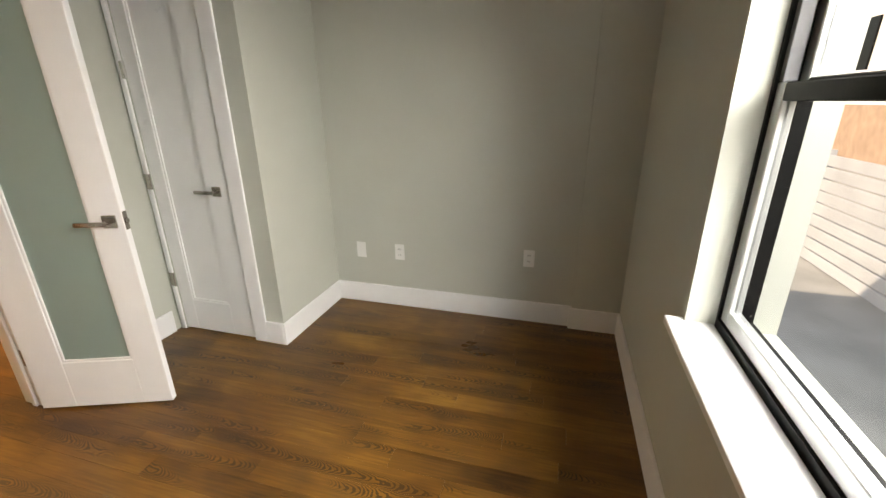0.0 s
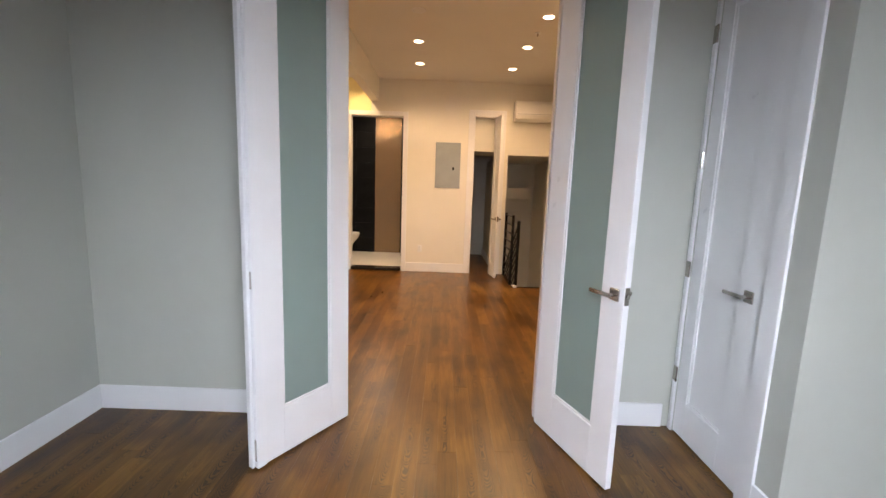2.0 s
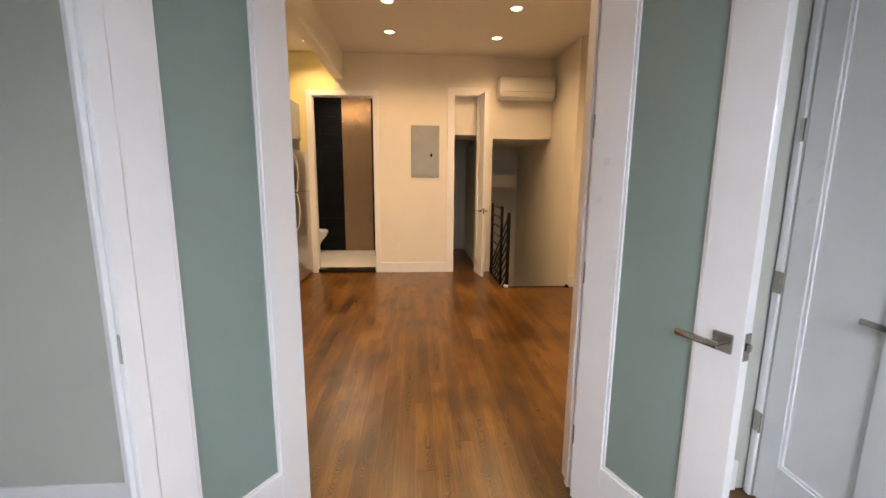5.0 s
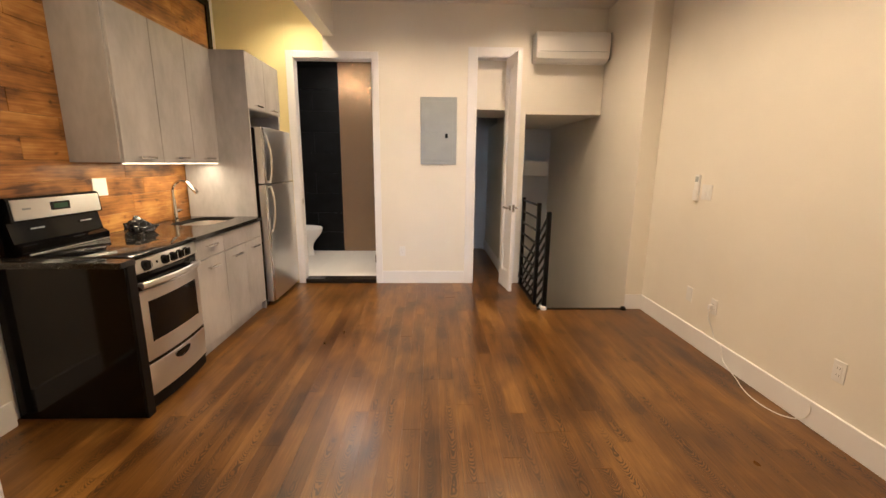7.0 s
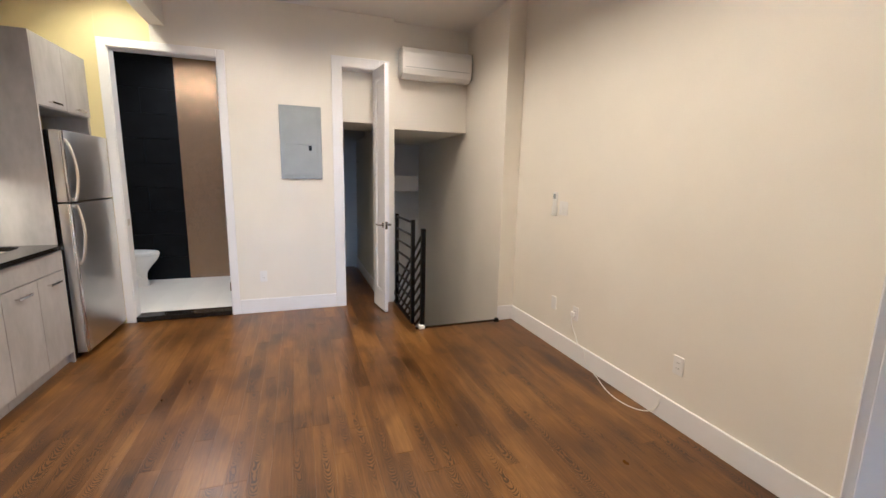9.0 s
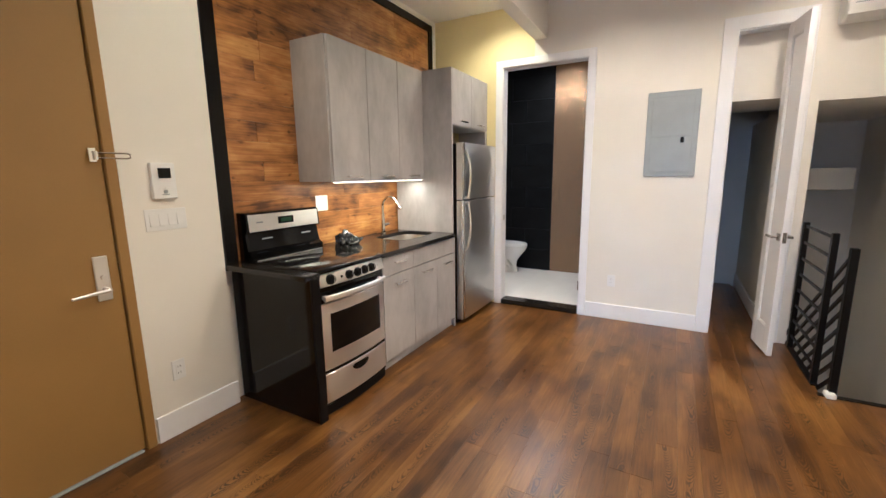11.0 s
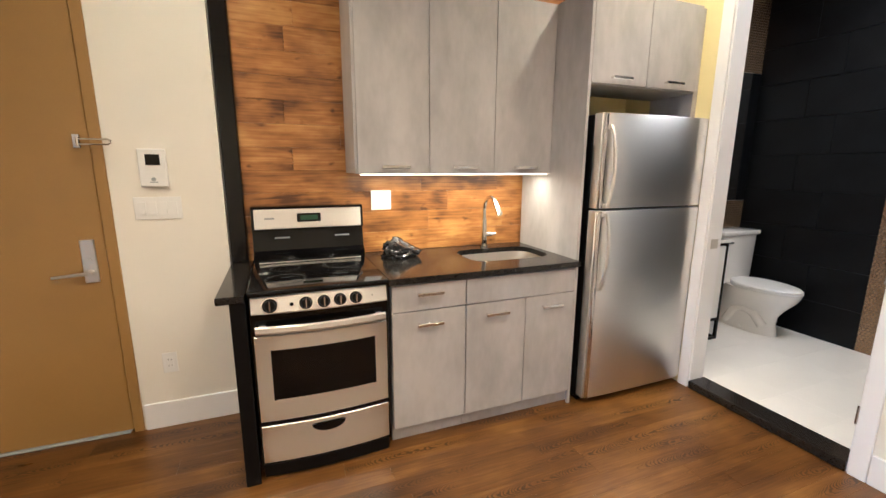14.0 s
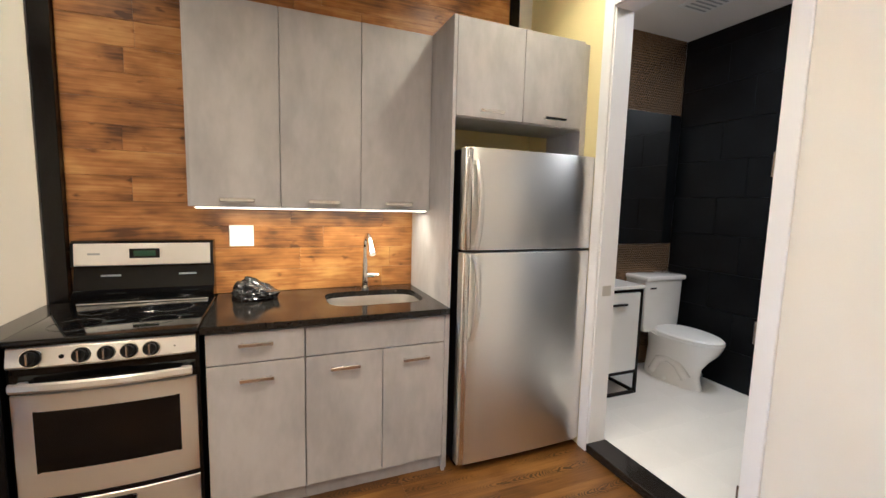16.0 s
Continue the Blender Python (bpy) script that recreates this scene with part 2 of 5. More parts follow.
def mosaic_material(name, cell, dot, grout, metal, rough):
    """Round penny tiles in offset rows on the wall planes, each with its own tone and tilt."""
    m = bpy.data.materials.new(name)
    m.use_nodes = True
    n, l = m.node_tree.nodes, m.node_tree.links
    p = n["Principled BSDF"]

    def f(op, a, b=0.0, c=0.0):
        q = n.new("ShaderNodeMath")
        q.operation = op
        for k, v in enumerate((a, b, c)):
            if isinstance(v, (int, float)):
                q.inputs[k].default_value = v
            else:
                l.new(v, q.inputs[k])
        return q.outputs[0]
    tc, sep = n.new("ShaderNodeTexCoord"), n.new("ShaderNodeSeparateXYZ")
    l.new(tc.outputs["Object"], sep.inputs[0])
    u = f("MULTIPLY", f("ADD", sep.outputs[0], sep.outputs[1]), 1.0 / cell)
    v = f("MULTIPLY", sep.outputs[2], 1.0 / (cell * 0.87))
    row = f("FLOOR", v)
    us = f("MULTIPLY_ADD", f("MODULO", row, 2.0), 0.5, u)
    du = f("ADD", f("FRACT", f("ADD", us, 100.0)), -0.5)
    dv = f("MULTIPLY", f("ADD", f("FRACT", f("ADD", v, 100.0)), -0.5), 0.87)
    d = f("SQRT", f("ADD", f("MULTIPLY", du, du), f("MULTIPLY", dv, dv)))
    inside = f("LESS_THAN", d, 0.42)
    cid = n.new("ShaderNodeCombineXYZ")
    l.new(f("FLOOR", us), cid.inputs[0])
    l.new(row, cid.inputs[1])
    wn_ = n.new("ShaderNodeTexWhiteNoise")
    l.new(cid.outputs[0], wn_.inputs["Vector"])
    tone = n.new("ShaderNodeMixRGB")
    tone.blend_type = "MIX"
    l.new(wn_.outputs["Value"], tone.inputs[0])
    tone.inputs[1].default_value = (*[c * 0.9 for c in dot], 1)
    tone.inputs[2].default_value = (*[min(1, c * 1.1) for c in dot], 1)
    mix = n.new("ShaderNodeMixRGB")
    l.new(inside, mix.inputs[0])
    mix.inputs[1].default_value = (*grout, 1)
    l.new(tone.outputs[0], mix.inputs[2])
    l.new(mix.outputs[0], p.inputs["Base Color"])
    l.new(f("MULTIPLY", inside, metal), p.inputs["Metallic"])
    l.new(f("MULTIPLY_ADD", inside, rough - 0.8, 0.8), p.inputs["Roughness"])
    b = n.new("ShaderNodeBump")
    b.inputs["Strength"].default_value, b.inputs["Distance"].default_value = 0.6, 0.006
    l.new(f("MULTIPLY_ADD", f("ADD", wn_.outputs["Value"], -0.5), f("MULTIPLY_ADD", du, 2.4, f("MULTIPLY", dv, f("SINE", f("MULTIPLY", wn_.outputs["Value"], 80.0)))), f("MULTIPLY", f("SUBTRACT", 0.5, d), inside)), b.inputs["Height"])
    l.new(b.outputs[0], p.inputs["Normal"])
    return m


PENNY = mosaic_material("copper_penny_mosaic", 0.024, (0.36, 0.225, 0.115), (0.12, 0.085, 0.055), 0.8, 0.22)
# for the yellow kitchen corner and the header tinted for lamplight
YELLOW = mat("pale_yellow_wall", (0.80, 0.70, 0.36), 0.55, var=0.03, scale=2, bump=0.1, bscale=260)
BAGM = mat("black_bag_plastic", (0.02, 0.02, 0.021), 0.22, var=0.3, scale=20, bump=0.3, bscale=60, coat=0.4)
WOOD_BLACK = mat("black_painted_wood", (0.0045, 0.0044, 0.0044), 0.14, spec=0.35, var=0.2, bump=0.08)
CLADDING = mat("grey_cladding", (0.46, 0.46, 0.47), 0.6, var=0.1, scale=3)
RENDERW = mat("pale_render", (0.80, 0.78, 0.75), 0.8, var=0.08, scale=1.5)
ASPH = mat("yard_concrete", (0.34, 0.33, 0.31), 0.9, var=0.15, scale=2, bump=0.2)
BRICKR = mat("tan_brick", (0.40, 0.27, 0.19), 0.8, var=0.2, scale=4, bump=0.2)
REDP = mat("red_paint", (0.5, 0.06, 0.04), 0.5)
YELP = mat("yellow_sign_paint", (0.8, 0.55, 0.05), 0.5)
GREENP = mat("green_paint", (0.05, 0.4, 0.25), 0.5)


def glow(name, color, strength):
    m = bpy.data.materials.new(name)
    m.use_nodes = True
    p = m.node_tree.nodes["Principled BSDF"]
    p.inputs["Base Color"].default_value = (*color, 1)
    p.inputs["Emission Color"].default_value = (*color, 1)
    p.inputs["Emission Strength"].default_value = strength
    return m


LAMPGLOW = glow("lamp_lens", (1.0, 0.78, 0.5), 5)
STRIPGLOW = glow("led_strip", (1.0, 0.74, 0.42), 2.2)

# ---- building helpers ----
WORLD_OF = {}


def thing(name, label, category, at=(0, 0, 0), group="", kind="", rz=0.0):
    ob = new(name)
    ob.empty_display_size = 0.1
    ob.matrix_basis = pose(*at, 0, 0, rz)
    WORLD_OF[ob] = ob.matrix_basis.copy()
    return tagged(ob, label, category, group, kind)


def part(name, bm, material, parent=None, label="", smooth=False, local=False):
    """Links bm as one mesh object; under parent when given. local: its vertices are in the parent's own space."""
    me = bpy.data.meshes.new(name)
    bm.normal_update()
    if smooth:
        for f in bm.faces:
            f.smooth = True
    bm.to_mesh(me)
    bm.free()
    if smooth:
        me.set_sharp_from_angle(angle=radians(40))
    me.materials.append(material)
    ob = new(name, me)
    if parent:
        ob.parent = parent
        if not local:
            ob.matrix_parent_inverse = WORLD_OF.get(parent, Matrix()).inverted()
            WORLD_OF[ob] = Matrix()
        else:
            WORLD_OF[ob] = WORLD_OF.get(parent, Matrix()).copy()
    return tagged(ob, label)


def structure(name, bm, material, label, category, smooth=False):
    return tagged(part(name, bm, material, None, label, smooth), label, category, "", "structure")


def box(bm, x0, x1, y0, y1, z0, z1, bev=0.0, seg=1):
    """Adds a box, with its edges rounded by bev."""
    x0, x1, y0, y1, z0, z1 = min(x0, x1), max(x0, x1), min(y0, y1), max(y0, y1), min(z0, z1), max(z0, z1)
    r = bmesh.ops.create_cube(bm, size=1.0)
    for v in r["verts"]:
        v.co = Vector((x0 + (v.co.x + 0.5) * (x1 - x0), y0 + (v.co.y + 0.5) * (y1 - y0), z0 + (v.co.z + 0.5) * (z1 - z0)))
    if bev:
        edges = list({e for v in r["verts"] for e in v.link_edges})
        bmesh.ops.bevel(bm, geom=edges, offset=bev, segments=seg, profile=0.5, affect="EDGES")
    return bm


def B(*a, **k):
    return box(bmesh.new(), *a, **k)


def cyl(bm, p0, p1, r, n=20, r2=None):
    """Adds a capped cylinder or cone from p0 to p1."""
    p0, p1 = Vector(p0), Vector(p1)
    d = p1 - p0
    m = Matrix.Translation((p0 + p1) / 2) @ d.to_track_quat("Z", "Y").to_matrix().to_4x4()
    bmesh.ops.create_cone(bm, cap_ends=True, segments=n, radius1=r, radius2=r if r2 is None else r2, depth=d.length, matrix=m)
    return bm


def C(*a, **k):
    return cyl(bmesh.new(), *a, **k)


def sweep(bm, pts, r, n=10):
    """Adds a tube of radius r along pts."""
    pts = [Vector(p) for p in pts]
    rings = []
    for i, p in enumerate(pts):
        d = (pts[min(i + 1, len(pts) - 1)] - pts[max(i - 1, 0)]).normalized()
        q = d.to_track_quat("Z", "Y")
        rings.append([bm.verts.new(p + q @ Vector((r * math.cos(a), r * math.sin(a), 0))) for a in (2 * math.pi * k / n for k in range(n))])
    for a, b in zip(rings, rings[1:]):
        for k in range(n):
            bm.faces.new((a[k], a[(k + 1) % n], b[(k + 1) % n], b[k]))
    bm.faces.new(rings[0][::-1])
    bm.faces.new(rings[-1])
    return bm


def loft(bm, rings, close=True):
    """Joins rings of points, all of one length, into a skin with capped ends."""
    vs = [[bm.verts.new(p) for p in r] for r in rings]
    n = len(vs[0])
    for a, b in zip(vs, vs[1:]):
        for k in range(n):
            bm.faces.new((a[k], a[(k + 1) % n], b[(k + 1) % n], b[k]))
    if close:
        bm.faces.new(vs[0][::-1])
        bm.faces.new(vs[-1])
    bmesh.ops.recalc_face_normals(bm, faces=bm.faces)
    return bm


def wall_with_holes(axis, a, b, u0, u1, z0, z1, holes):
    """A wall from a to b across its thickness on axis, from u0 to u1 along it, with holes (u, u, z, z) cut through."""
    bm = bmesh.new()

    def put(p, q, r, s):
        if q - p > 1e-4 and s - r > 1e-4:
            box(bm, a, b, p, q, r, s) if axis == "x" else box(bm, p, q, a, b, r, s)
    at = u0
    for h0, h1, h2, h3 in sorted(holes):
        put(at, h0, z0, z1)
        put(h0, h1, z0, h2)
        put(h0, h1, h3, z1)
        at = h1
    put(at, u1, z0, z1)
    return bm


# ---- the shell ----
BX0, BX1, BY0, BY1 = -2.14, 0.66, -1.36, 2.78      # bedroom
LX0, LX1, LY0, LY1 = -6.63, -2.28, -1.65, 2.755     # living room
LYE = -1.603                                       # face of the wall beside the entry door
DOOR = (0.078, 1.315, 0.0, 2.49)                   # opening between them
WIN = (0.20, 1.585, 0.715, 2.15)
STAIR_X, STAIR_Y0, STAIR_Y1 = -5.72, 1.77, 2.58
BATH = (-0.865, 0.012, 0.0, 2.525)
HALL = (1.13, 1.55, 0.0, 2.56)
ENTRY = (-3.32, -2.42, 0.0, 2.46)
CLOSET = (-2.09, -1.545, 0.0, 2.46)

structure("wall_bedroom_south", B(BX0, BX1, BY0 - 0.1, BY0, 0, CEIL), SAGE, "sage grey painted bedroom wall, smooth plaster", "wall")
structure("wall_bedroom_north", B(-1.42, BX1, BY1, BY1 + 0.12, 0, CEIL), SAGE, "sage grey painted bedroom wall, smooth plaster", "wall")
structure("wall_chase", B(0.37, BX1, 2.75, BY1, 0, CEIL), SAGE, "sage grey boxed pipe chase in the bedroom corner", "wall")
structure("wall_window", wall_with_holes("x", BX1, 0.92, BY0 - 0.1, BY1 + 0.12, 0, CEIL, [WIN]), SAGE, "sage grey window wall with a deep opening", "wall")
structure("wall_partition_bedroom", wall_with_holes("x", -2.20, BX0, BY0 - 0.1, 2.9, 0, CEIL, [DOOR]), SAGE, "sage grey side of the wall with the double door", "wall")
structure("wall_partition_living", wall_with_holes("x", LX1, -2.20, LY0 - 0.12, 2.9, 0, CEIL, [DOOR]), CREAM, "cream side of the wall with the double door", "wall")
structure("wall_closet_front", wall_with_holes("y", 2.10, 2.20, BX0, -1.324, 0, CEIL, [CLOSET]), SAGE, "sage grey closet front wall with a narrow door opening", "wall")
structure("wall_closet_side", B(-1.42, -1.324, 2.20, BY1, 0, CEIL), SAGE, "sage grey side of the built-in closet", "wall")
structure("wall_kitchen", B(LX0, -3.886, LY0 - 0.12, LY0, 0, CEIL), CREAM, "cream kitchen wall behind the cladding", "wall")
structure("wall_entry", wall_with_holes("y", LY0 - 0.12, LYE, -3.886, LX1, 0, CEIL, [(ENTRY[0] - 0.06, ENTRY[1] + 0.06, 0.0, ENTRY[3] + 0.055)]), CREAM, "cream wall with the entry door opening", "wall")
structure("wall_living_north", B(STAIR_X, LX1, LY1, LY1 + 0.12, -0.3, CEIL), CREAM, "cream painted long living room wall", "wall")
structure("wall_stair_north", B(-8.7, STAIR_X, STAIR_Y1, LY1 + 0.12, -2.6, CEIL), CREAM, "cream wall that steps in beside the stair", "wall")
structure("wall_far", wall_with_holes("x", LX0 - 0.12, LX0, LY0 - 0.12, 1.70, 0, CEIL, [BATH, HALL]), CREAM, "cream wall with the bathroom and passage doors", "wall")
structure("wall_bulkhead", B(-8.7, LX0 - 0.09, 1.70, STAIR_Y1, 1.97, CEIL), CREAM, "cream bulkhead hung over the stair", "wall")
structure("wall_passage_header", B(-7.6, LX0 - 0.125, 1.10, 1.60, 2.02, CEIL), CREAM, "cream dropped header inside the passage", "wall")
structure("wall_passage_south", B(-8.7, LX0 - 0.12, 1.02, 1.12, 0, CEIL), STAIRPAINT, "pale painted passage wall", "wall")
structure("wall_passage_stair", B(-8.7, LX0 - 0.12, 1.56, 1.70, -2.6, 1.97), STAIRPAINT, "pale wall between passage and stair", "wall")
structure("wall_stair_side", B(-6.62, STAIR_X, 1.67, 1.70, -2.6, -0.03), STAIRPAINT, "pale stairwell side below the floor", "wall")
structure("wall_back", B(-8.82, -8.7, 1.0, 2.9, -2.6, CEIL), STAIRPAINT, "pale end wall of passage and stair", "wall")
WALL_BATH_WEST = structure("wall_bath_west", B(-8.37, -8.25, -1.83, 0.72, 0, CEIL), TILEB, "bathroom end wall behind the tiles", "wall")
structure("wall_bath_south", B(-8.25, LX0 - 0.12, -1.83, -1.71, 0, CEIL), CREAM, "bathroom side wall behind mirror and mosaic", "wall")
structure("wall_bath_north", B(-8.25, LX0 - 0.12, 0.6, 0.72, 0, CEIL), TILEB, "black tiled bathroom side wall", "wall")
structure("ceiling_bedroom", B(BX0, 0.92, BY0 - 0.1, 2.9, CEIL, CEIL + 0.12), CEILW, "white flat bedroom ceiling", "ceiling")
structure("ceiling_living", B(-8.82, BX0, LY0 - 0.12, 2.9, CEIL, CEIL + 0.12), CEILW, "white flat living room ceiling", "ceiling")
structure("ceiling_bath", B(-8.25, LX0 - 0.12, -1.71, 0.6, 2.88, 2.94), CEILW, "white bathroom ceiling", "ceiling")
bm = bmesh.new()
box(bm, -5.71, BX1 + 0.3, LY0 - 0.2, 2.9, -0.25, -0.02)
box(bm, -8.82, -5.71, -1.9, 1.67, -0.25, -0.02)
FLOOR = structure("floor", bm, FLOORM, "dark brown stained oak strip floor, satin varnish", "floor")
FLOOR_BATH = structure("floor_bath", B(-8.25, LX0 - 0.12, -1.71, 0.6, -0.02, 0.04), TILEW, "white tiled bathroom floor, one step up", "floor")
# ---- trim, casings, baseboards ----


def baseboard(x0, x1, y0, y1, z0=0.0, h=0.147):
    bm = bmesh.new()
    box(bm, x0, x1, y0, y1, z0, z0 + h, bev=0.003)
    return structure("baseboard", bm, TRIM, "white painted flat baseboard along the wall", "baseboard")


T = 0.015
baseboard(BX0, BX1, BY0, BY0 + T)
baseboard(BX0, BX0 + T, BY0 + T, DOOR[0] - 0.085)
baseboard(BX0, BX0 + T, 1.41, 2.05)
baseboard(-1.445, -1.324, 2.10 - T, 2.10)
baseboard(-1.324, -1.324 + T, 2.10 - T, BY1)
baseboard(-1.324 + T, 0.37 - T, BY1 - T, BY1)
baseboard(0.37 - T, 0.37, 2.75 - T, BY1)
baseboard(0.37, BX1, 2.75 - T, 2.75)
baseboard(BX1 - T, BX1, BY0 + T, 2.75 - T)
baseboard(-3.884, -3.395, LYE, LYE + T, h=0.15)
baseboard(LX0, LX0 + T, 0.072, 1.040, h=0.15)
baseboard(STAIR_X + T, LX1, LY1 - T, LY1, h=0.15)
baseboard(STAIR_X, STAIR_X + T, STAIR_Y1, LY1, h=0.15)
baseboard(LX1 - T, LX1, 1.41, LY1 - T, h=0.15)
baseboard(LX1 - T, LX1, LYE + T, DOOR[0] - 0.085, h=0.15)
baseboard(-8.7, LX0 - 0.12, 1.56 - T, 1.56, h=0.15)


def lining_x(name, xa, xb, hole, cas, sides, label, w=0.085):
    """Jamb lining and casing round an opening in a wall across x. cas: the casing's depth off each face; sides: which faces have it."""
    y0, y1, z0, z1 = hole
    bm = bmesh.new()
    box(bm, xa - 0.002, xb + 0.002, y0, y0 + 0.02, z0, z1, bev=0.002)
    box(bm, xa - 0.002, xb + 0.002, y1 - 0.02, y1, z0, z1, bev=0.002)
    box(bm, xa - 0.002, xb + 0.002, y0 + 0.02, y1 - 0.02, z1 - 0.02, z1, bev=0.002)
    ob = structure(name, bm, TRIM, label, "door frame")
    for s in sides:
        x0, x1 = (xb + 0.002, xb + 0.002 + cas) if s > 0 else (xa - 0.002 - cas, xa - 0.002)
        part("casing", B(x0, x1, y0 - w + 0.012, y0 + 0.012, z0, z1 + w - 0.012, bev=0.003), TRIM, ob)
        part("casing", B(x0, x1, y1 - 0.012, y1 + w - 0.012, z0, z1 + w - 0.012, bev=0.003), TRIM, ob)
        part("head_casing", B(x0, x1, y0 + 0.012, y1 - 0.012, z1 - 0.012, z1 + w - 0.012, bev=0.003), TRIM, ob)
    return ob


def hinge(parent, x, y, z, ax="x", s=1, h=0.09):
    """A butt hinge: plate and knuckle."""
    bm = bmesh.new()
    if ax == "x":
        box(bm, x - 0.03 * s, x, y - 0.0015, y + 0.0015, z - h / 2, z + h / 2, bev=0.001)
    else:
        box(bm, x - 0.0015, x + 0.0015, y - 0.03 * s, y, z - h / 2, z + h / 2, bev=0.001)
    cyl(bm, (x + (0.004 * s if ax == "x" else 0), y + (0.004 * s if ax == "y" else 0), z - h / 2), (x + (0.004 * s if ax == "x" else 0), y + (0.004 * s if ax == "y" else 0), z + h / 2), 0.006, 10)
    return part("hinge", bm, NICKEL, parent, "satin nickel hinge")


DF = lining_x("door_frame_1", LX1, BX0, DOOR, 0.016, (1, -1), "white painted frame of the double door", 0.095)
for hz in (0.28, 1.015, 1.60, 2.25):
    hinge(DF, BX0 - 0.004, DOOR[0] + 0.022, hz)
    hinge(DF, BX0 - 0.004, 1.293, hz)
part("door_stop", B(-2.215, -2.185, DOOR[0] + 0.020, DOOR[0] + 0.032, 0, 2.458, bev=0.002), TRIM, DF)
part("door_stop", B(-2.215, -2.185, 1.283, 1.295, 0, 2.458, bev=0.002), TRIM, DF)

BF = lining_x("door_frame_2", LX0 - 0.12, LX0, BATH, 0.014, (1,), "white painted bathroom door frame, nickel hinges", 0.07)
for hz in (0.30, 0.98, 1.62, 2.27):
    hinge(BF, LX0 - 0.004, -0.0095, hz, s=1)
part("strike_plate", B(LX0 - 0.09, LX0 - 0.03, -0.845, -0.842, 0.94, 1.0), mat("strike_metal", (0.62, 0.60, 0.57), 0.55, 0.5, var=0.05, bump=0), BF, "satin nickel strike plate")
HF = lining_x("door_frame_3", LX0 - 0.12, LX0, HALL, 0.014, (1,), "white painted passage door frame", 0.10)

# closet door frame
bm = bmesh.new()
y0, y1 = 2.10, 2.20
box(bm, CLOSET[0] - 0.035, CLOSET[0] - 0.003, y0 - 0.014, y0, 0, CLOSET[3] + 0.075, bev=0.003)
box(bm, CLOSET[1] + 0.003, CLOSET[1] + 0.10, y0 - 0.014, y0, 0, CLOSET[3] + 0.075, bev=0.003)
box(bm, CLOSET[0] - 0.003, CLOSET[1] + 0.003, y0 - 0.014, y0, CLOSET[3], CLOSET[3] + 0.075, bev=0.003)
structure("door_frame_4", bm, TRIM, "white painted casing of the closet door", "door frame")


def lever_set(parent, at, out, along, both=False):
    """A square rosette and flat lever. out: unit normal of the door face; along: where the lever points."""
    at, out, along = Vector(at), Vector(out), Vector(along)
    m = Matrix((along, out, Vector((0, 0, 1)))).transposed().to_4x4()
    m.translation = at
    bm = bmesh.new()
    box(bm, -0.028, 0.028, 0, 0.009, -0.028, 0.028, bev=0.002)
    bm.transform(m)
    ro = part("rosette", bm, NICKEL, parent, "square satin nickel rosette", local=True)
    bm = bmesh.new()
    cyl(bm, (0, 0.008, 0), (0, 0.05, 0), 0.009, 14)
    box(bm, -0.012, 0.115, 0.040, 0.053, -0.010, 0.010, bev=0.004, seg=2)
    bm.transform(m)
    part("lever", bm, NICKEL, parent, "satin nickel lever", True, local=True)
    return ro


def french_leaf(label, hx, hy, rz, active, w, hs, st):
    """A tall glazed leaf: x runs from its hinge, the free edge at its end."""
    d = tagged(thing("french_door", label, "door", (hx, hy, 0.0), "double door leaves", "", rz))
    z0, z1, t = 0.012, 2.462, 0.0175
    br, tr = 0.250, 0.125
    bev = dict(bev=0.002)
    part("stile", B(0.002, hs, -t, t, z0, z1, **bev), TRIM, d, local=True)
    part("stile", B(w - st, w, -t, t, z0, z1, **bev), TRIM, d, local=True)
    part("bottom_rail", B(hs, w - st, -t, t, z0, z0 + br, **bev), TRIM, d, local=True)
    part("top_rail", B(hs, w - st, -t, t, z1 - tr, z1, **bev), TRIM, d, local=True)
    part("glass", B(hs + 0.002, w - st - 0.002, -0.004, 0.004, z0 + br + 0.002, z1 - tr - 0.002), FROST, d, "sea-green frosted glass panel", local=True)
    bm = bmesh.new()
    for s in (-1, 1):
        a, b = (0.0045 * s, 0.013 * s)
        box(bm, hs, hs + 0.011, a, b, z0 + br, z1 - tr)
        box(bm, w - st - 0.011, w - st, a, b, z0 + br, z1 - tr)
        box(bm, hs + 0.011, w - st - 0.011, a, b, z0 + br, z0 + br + 0.011)
        box(bm, hs + 0.011, w - st - 0.011, a, b, z1 - tr - 0.011, z1 - tr)
    part("glazing_bead", bm, TRIM, d, local=True)
    if active:
        for s in (1, -1):
            lever_set(d, (w - 0.052, t * s, 0.945), (0, s, 0), (-1, 0, 0))
        part("latch_plate", B(w, w + 0.002, -0.0125, 0.0125, 0.905, 0.985), NICKEL, d, "satin nickel latch plate", local=True)
        part("latch_bolt", B(w + 0.002, w + 0.012, -0.007, 0.007, 0.935, 0.955, bev=0.002), NICKEL, d, local=True)
    else:
        part("astragal", B(w + 0.001, w + 0.016, -t - 0.012, 0.003, z0, z1, bev=0.003), TRIM, d, "moulded white astragal strip", local=True)
        part("astragal", B(w - 0.048, w, t + 0.0005, t + 0.008, z0, z1, bev=0.002), TRIM, d, "moulded white astragal strip", local=True)
        part("strike_plate", B(w + 0.001, w + 0.003, 0.004, t, 0.905, 0.985), NICKEL, d, "satin nickel strike plate", local=True)
        part("flush_bolt", B(w + 0.001, w + 0.003, 0.004, t, 0.05, 0.16), NICKEL, d, "satin nickel flush bolt", local=True)
    return d


